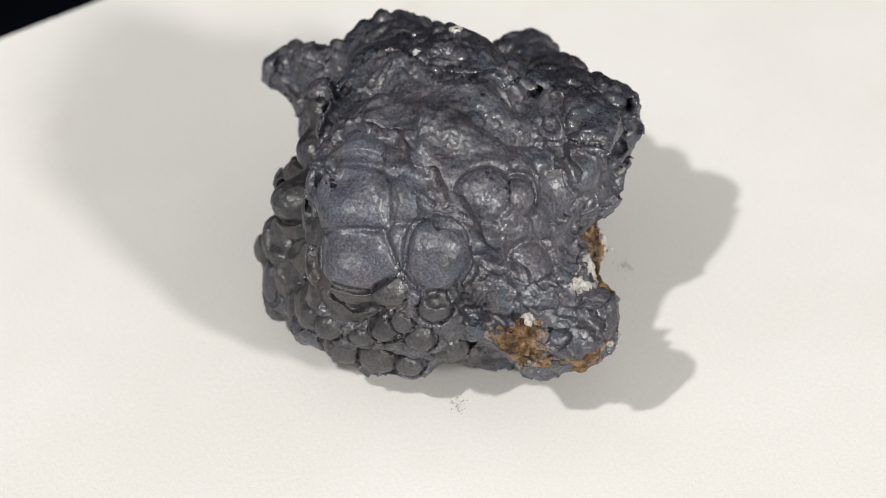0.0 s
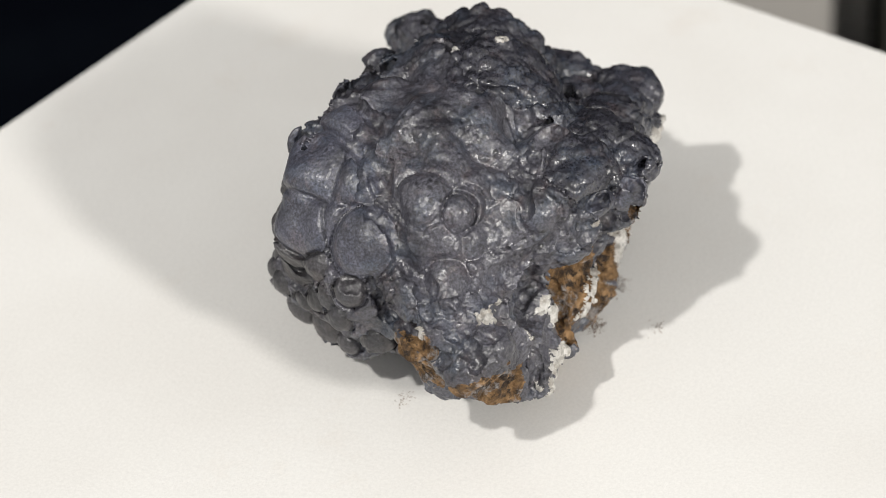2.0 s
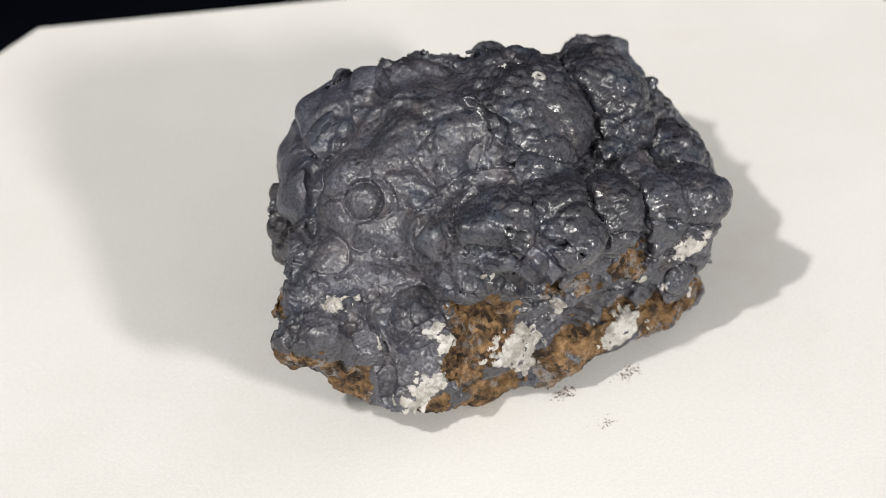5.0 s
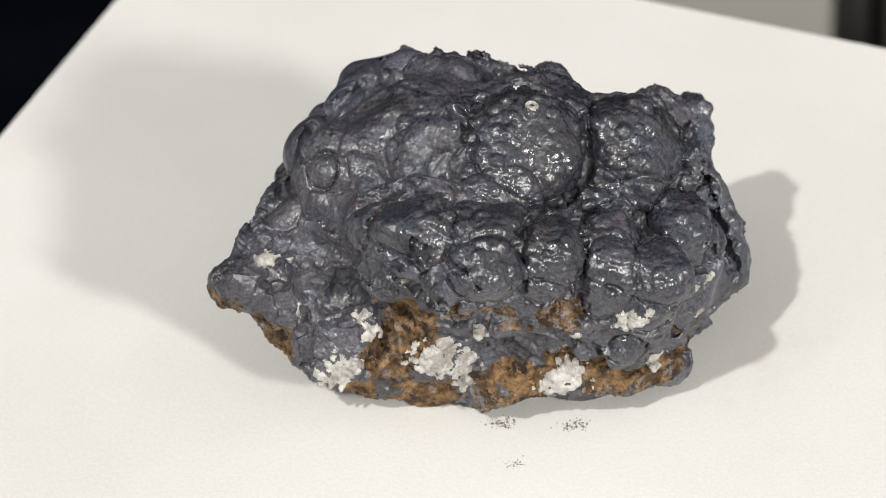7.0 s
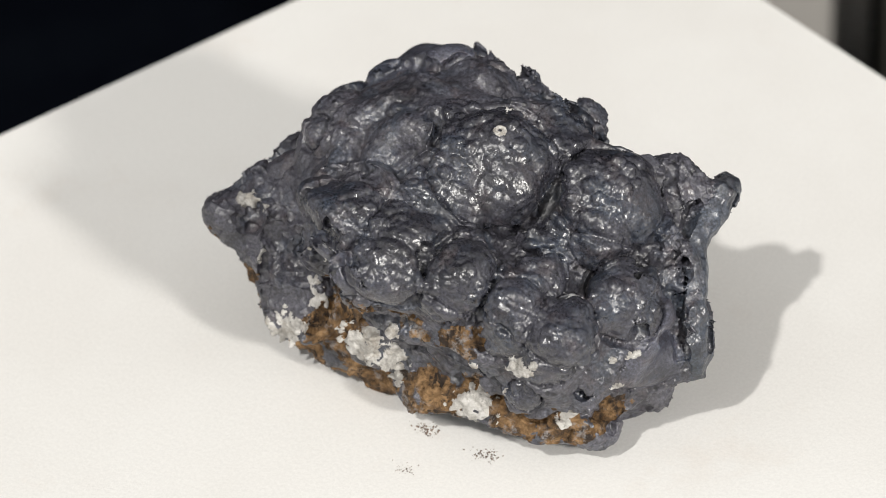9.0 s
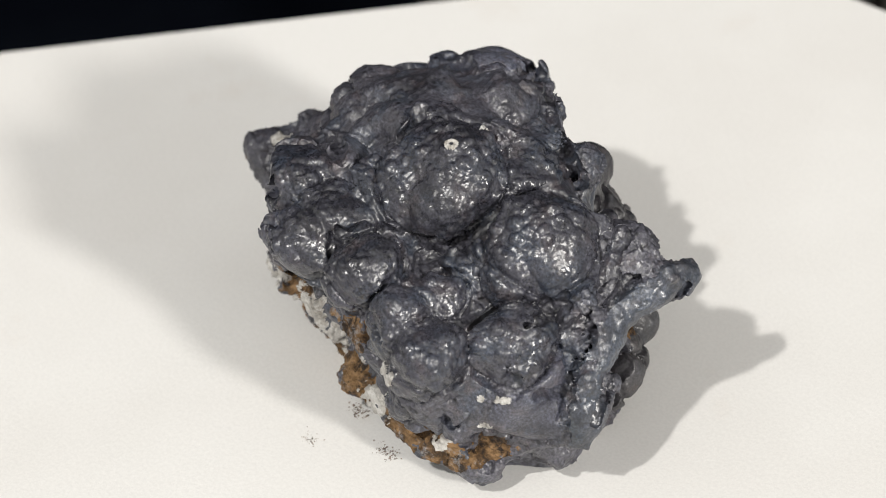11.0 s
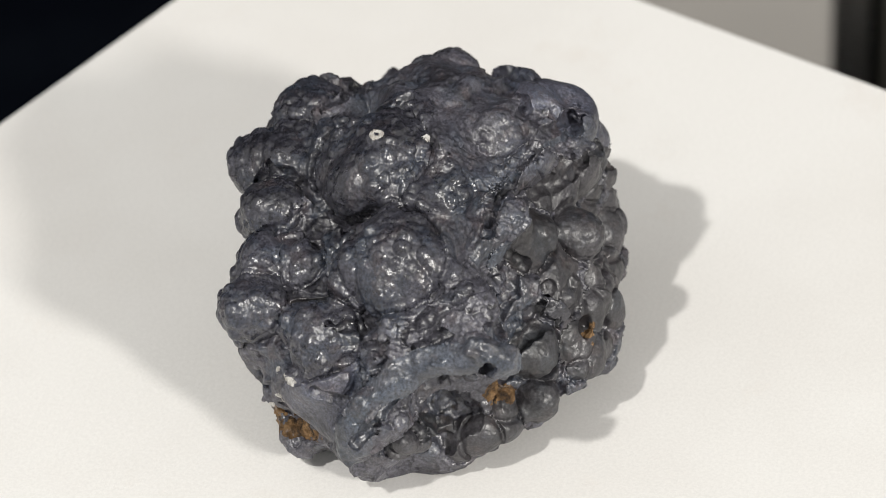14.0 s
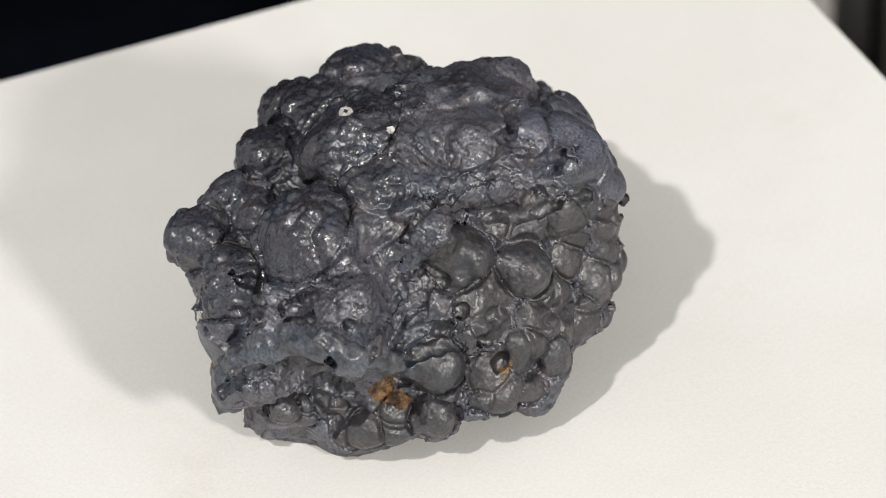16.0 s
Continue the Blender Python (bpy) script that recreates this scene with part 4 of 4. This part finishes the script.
def surface(field):
    """The zero surface of the field as points and quads, one point for each cell that it crosses."""
    inside = field < 0
    nx, ny, nz = field.shape
    cell = np.zeros((nx - 1, ny - 1, nz - 1), np.int8)
    for i in (0, 1):
        for j in (0, 1):
            for k in (0, 1):
                cell += inside[i:nx - 1 + i, j:ny - 1 + j, k:nz - 1 + k]
    ids = np.argwhere((cell > 0) & (cell < 8))
    number = np.full(cell.shape, -1, np.int32)
    number[tuple(ids.T)] = np.arange(len(ids))
    total, count = np.zeros((len(ids), 3)), np.zeros(len(ids))
    corners = [(i, j, k) for i in (0, 1) for j in (0, 1) for k in (0, 1)]
    value = {c: field[ids[:, 0] + c[0], ids[:, 1] + c[1], ids[:, 2] + c[2]] for c in corners}
    for c in corners:
        for axis in range(3):
            if c[axis]:
                continue
            e = tuple(v + (1 if n == axis else 0) for n, v in enumerate(c))
            a, b = value[c], value[e]
            cut = (a < 0) != (b < 0)
            t = np.where(cut, a / np.where(cut, a - b, 1), 0)
            p = np.array(c, float) + np.outer(t, np.array(e) - np.array(c))
            total += p * cut[:, None]
            count += cut
    points = LOW + STEP * (ids + total / count[:, None])
    quads = []
    for axis in range(3):
        u, v = (axis + 1) % 3, (axis + 2) % 3
        lo = [slice(None)] * 3
        hi = [slice(None)] * 3
        lo[axis], hi[axis] = slice(0, -1), slice(1, None)
        cross = inside[tuple(lo)] != inside[tuple(hi)]
        at = np.argwhere(cross)
        at = at[(at[:, u] > 0) & (at[:, v] > 0) & (at[:, u] < field.shape[u] - 1) & (at[:, v] < field.shape[v] - 1)]
        out = inside[tuple(at.T)]
        ring = []
        for du, dv in ((-1, -1), (0, -1), (0, 0), (-1, 0)):
            q = at.copy()
            q[:, u] += du
            q[:, v] += dv
            ring.append(number[tuple(q.T)])
        ring = np.stack(ring, 1)
        ring[~out] = ring[~out][:, ::-1]
        quads.append(ring)
    return points, np.concatenate(quads), ids


def warts(points, spacing, seed):
    """Height of rounded warts packed over the surface, 0..1: each point belongs to the nearest of many scattered centres."""
    rng = np.random.RandomState(seed)
    centres = points[rng.choice(len(points), int(21000 / spacing ** 2), False)]
    tree = KDTree(len(centres))
    for i, c in enumerate(centres):
        tree.insert(c, i)
    tree.balance()
    found = [tree.find(p)[1:] for p in points.tolist()]
    which, d = np.array([f[0] for f in found]), np.array([f[1] for f in found])
    size = rng.uniform(0.4, 1.0, len(centres))[which]
    reach = spacing * (0.40 + 0.24 * size)
    return np.clip(1 - (d / reach) ** 2, 0, 1) ** 0.9 * size


def flakes(points, spacing, seed):
    """Broken facets, about -1..1: each cell of the surface is a small plane of its own height and tilt."""
    rng = np.random.RandomState(seed)
    centres = points[rng.choice(len(points), int(21000 / spacing ** 2), False)]
    tree = KDTree(len(centres))
    for i, c in enumerate(centres):
        tree.insert(c, i)
    tree.balance()
    which = np.array([tree.find(p)[1] for p in points.tolist()])
    tilt, lift = rng.uniform(-1, 1, (len(centres), 3)), rng.uniform(-0.5, 0.5, len(centres))
    return lift[which] + 0.6 * ((points - centres[which]) * tilt[which]).sum(1) / spacing


def hills(points, cell, seed):
    """Soft random relief, -1..1, sampled at points."""
    rng = np.random.RandomState(seed)
    a = rng.uniform(-1, 1, 8192)
    p = points / cell
    b = np.floor(p).astype(int)
    f = p - b
    f = f * f * (3 - 2 * f)
    out = np.zeros(len(points))
    for i in (0, 1):
        for j in (0, 1):
            for k in (0, 1):
                hsh = ((b[:, 0] + i) * 73856093 ^ (b[:, 1] + j) * 19349663 ^ (b[:, 2] + k) * 83492791) & 8191
                out += a[hsh] * np.abs(1 - i - f[:, 0]) * np.abs(1 - j - f[:, 1]) * np.abs(1 - k - f[:, 2])
    return out


def near(points, places, ragged):
    """How far each point lies inside the nearest of the places (positive: inside), with ragged edges, and which one."""
    best, which = np.full(len(points), -99.0), np.zeros(len(points), int)
    for i, (x, y, z, r) in enumerate(places):
        d = r - np.sqrt(((points - (x, y, z)) ** 2).sum(1))
        m = d > best
        best[m], which[m] = d[m], i
    return best + ragged, which


def largest(quads, count):
    """Which quads belong to the largest connected piece."""
    label = np.arange(count)
    while True:
        low = label.copy()
        np.minimum.at(low, quads.ravel(), np.repeat(label[quads].min(1), 4))
        low = low[low]
        if (low == label).all():
            break
        label = low
    of = label[quads[:, 0]]
    return of == np.bincount(of).argmax()


def build_specimen():
    field, owner = specimen_field()
    points, quads, ids = surface(field)
    # keep the one connected body, without loose flakes
    quads = quads[largest(quads, len(points))]
    normals = np.zeros_like(points)
    a, b, c, d = (points[quads[:, i]] for i in range(4))
    n = np.cross(c - a, d - b)
    for i in range(4):
        np.add.at(normals, quads[:, i], n)
    normals /= np.linalg.norm(normals, axis=1)[:, None] + 1e-9

    mark = owner[tuple(ids.T)].astype(int)
    fine, rough = hills(points, 0.9, 3), hills(points, 2.6, 4)
    brown, seam = near(points, BROWNS, 1.8 * rough + 1.4 * fine + 0.7)
    # the small spot and the ring lie right on the dome
    marks = WHITES[:-2] + tuple((*points[((points - w[:3]) ** 2).sum(1).argmin()], w[3]) for w in WHITES[-2:])
    white, which = near(points, marks, np.zeros(len(points)))
    span = np.array([w[3] for w in marks])[which]
    ring_ = (which == len(marks) - 1) & (white > -1)
    white = np.where(ring_, 0.38 - np.abs(span - white - 0.85), white + np.minimum(span, 3.5) * (0.5 * rough + 0.55 * fine + 0.25 * hills(points, 0.5, 9) - 0.1) + 0.1)
    earthy_ = np.clip(brown / 1.5, 0, 1)

    # warts on the nodules, broken relief on the earthy parts
    kinds = np.cumsum((len(LOBES), len(SHELLS), len(BOSS), len(GRAPE), len(KNOB)))
    sort = np.searchsorted(kinds, mark, side="right")  # 0 crust, 1 shell, 2 dome, 3 grape, 4 knob, 5 rim
    sort = np.where(mark < 0, 0, np.minimum(sort, 5))
    large = np.array((0.16, 0.03, 0.95, 0.25, 0.8, 0.05))[sort]
    small = np.array((0.30, 0.04, 0.30, 0.16, 0.3, 0.08))[sort]
    patch = np.clip(0.75 + 0.9 * hills(points, 9.0, 8), 0.25, 1.2)
    wart = patch * (large * warts(points, 2.9, 5) + small * warts(points, 1.5, 6))
    even = np.where(mark < 0, 0.8, 1.0)
    shards = np.where(mark < 0, 1.0, np.where(sort == 5, 0.1, 0.0)) * (1 - 0.6 * earthy_)
    push = wart * even * (1 - earthy_) + earthy_ * (0.45 * fine + 0.5 * rough) + 0.05 * fine - 0.2
    push += shards * (0.8 * flakes(points, 3.6, 11) + 0.35 * flakes(points, 1.5, 12))
    push += np.where(white > 0, 0.25 + 0.3 * fine, 0)
    push *= np.clip(points[:, 2] / 1.0, 0, 1)
    points = points + normals * push[:, None]
    points[:, 2] = np.maximum(points[:, 2], 0.05)

    face_mark = mark[quads[:, 0]]
    face_brown = (brown[quads] > 0).sum(1) >= 2
    face_white = (white[quads] > 0).sum(1) >= 2
    key = np.where(face_mark >= 1000, 1000, face_mark)
    for k in np.unique(key[(key >= 0) & (key < 1000)]):
        at = np.flatnonzero(key == k)
        used, back = np.unique(quads[at], return_inverse=True)
        key[at[~largest(back.reshape(-1, 4), len(used))]] = -1
    key = np.where(face_brown, 2000 + seam[quads[:, 0]], key)
    key = np.where(face_white, 3000 + which[quads[:, 0]], key)

    kept, count = np.unique(key, return_counts=True)
    key[np.isin(key, kept[count < 8])] = -1

    rock = new("mineral_specimen")
    tagged(rock, "dark grey grape-like iron ore with brown and white patches", "mineral")
    looks = (
        ("crust_lobe", CRUST, ""), ("smooth_shell", BLUE, "smooth blue-grey shell"), ("warty_dome", NODULE, "glossy dome covered with beads"),
        ("small_nodule", DULL, ""), ("knob", NODULE, ""),
    )
    for k in np.unique(key):
        faces = quads[key == k]
        if k >= 3000:
            name, material, label = "calcite_crust", CALCITE, "rough white calcite crust"
        elif k >= 2000:
            name, material, label = "limonite_patch", LIMONITE, "crumbly rust-brown limonite"
        elif k == 1000:
            name, material, label = "broken_rim", RIM, "broken blue-grey shell edges"
        elif k < 0:
            name, material, label = "iron_crust", CRUST, ""
        else:
            name, material, label = looks[int(np.searchsorted(kinds, k, side="right"))]
        used, back = np.unique(faces, return_inverse=True)
        me = bpy.data.meshes.new(name)
        me.from_pydata((points[used] * MM).tolist(), [], back.reshape(-1, 4).tolist())
        me.materials.append(material)
        me.polygons.foreach_set("use_smooth", [True] * len(me.polygons))
        me.update()
        ob = new(name, me)
        ob.parent = rock
        tagged(ob, label)
    return rock


rock = build_specimen()


# ---- crumbs and dust on the card ----
def crumbs(x, y, spread, grains, size, seed, label):
    rng = random.Random(seed)
    bm = bmesh.new()
    for _ in range(grains):
        r = size * rng.uniform(0.25, 1.0) ** 2
        px, py = x + rng.gauss(0, spread), y + rng.gauss(0, spread * 0.6)
        made = bmesh.ops.create_icosphere(bm, subdivisions=1, radius=r)
        for v in made["verts"]:
            v.co *= rng.uniform(0.7, 1.2)
            v.co.z *= 0.5
            v.co += Vector((px, py, r * 0.35))
    ob = part("crumb_heap", bm, GRIT)
    return tagged(ob, label, "crumbs", "crumbs on the card", "stuff")


loose = [
    crumbs(0.0079, -0.0262, 0.0014, 130, 0.00024, 1, "brown dust crumbs fallen on the white card"),
    crumbs(0.0213, -0.0285, 0.0016, 110, 0.00022, 2, "brown dust crumbs fallen on the white card"),
    crumbs(0.0099, -0.0382, 0.0012, 70, 0.00019, 3, "faint brown dust on the white card"),
    crumbs(-0.0200, 0.0048, 0.0012, 70, 0.00019, 4, "faint brown dust on the white card"),
]


def motions():
    rows = [(0.5 * i, pose(0, 0, 0, 0, 0, -TURN * (0.5 * i - 7.0))) for i in range(33)]
    for thing in [card, rock] + loose:
        walk(thing, rows)


motions()
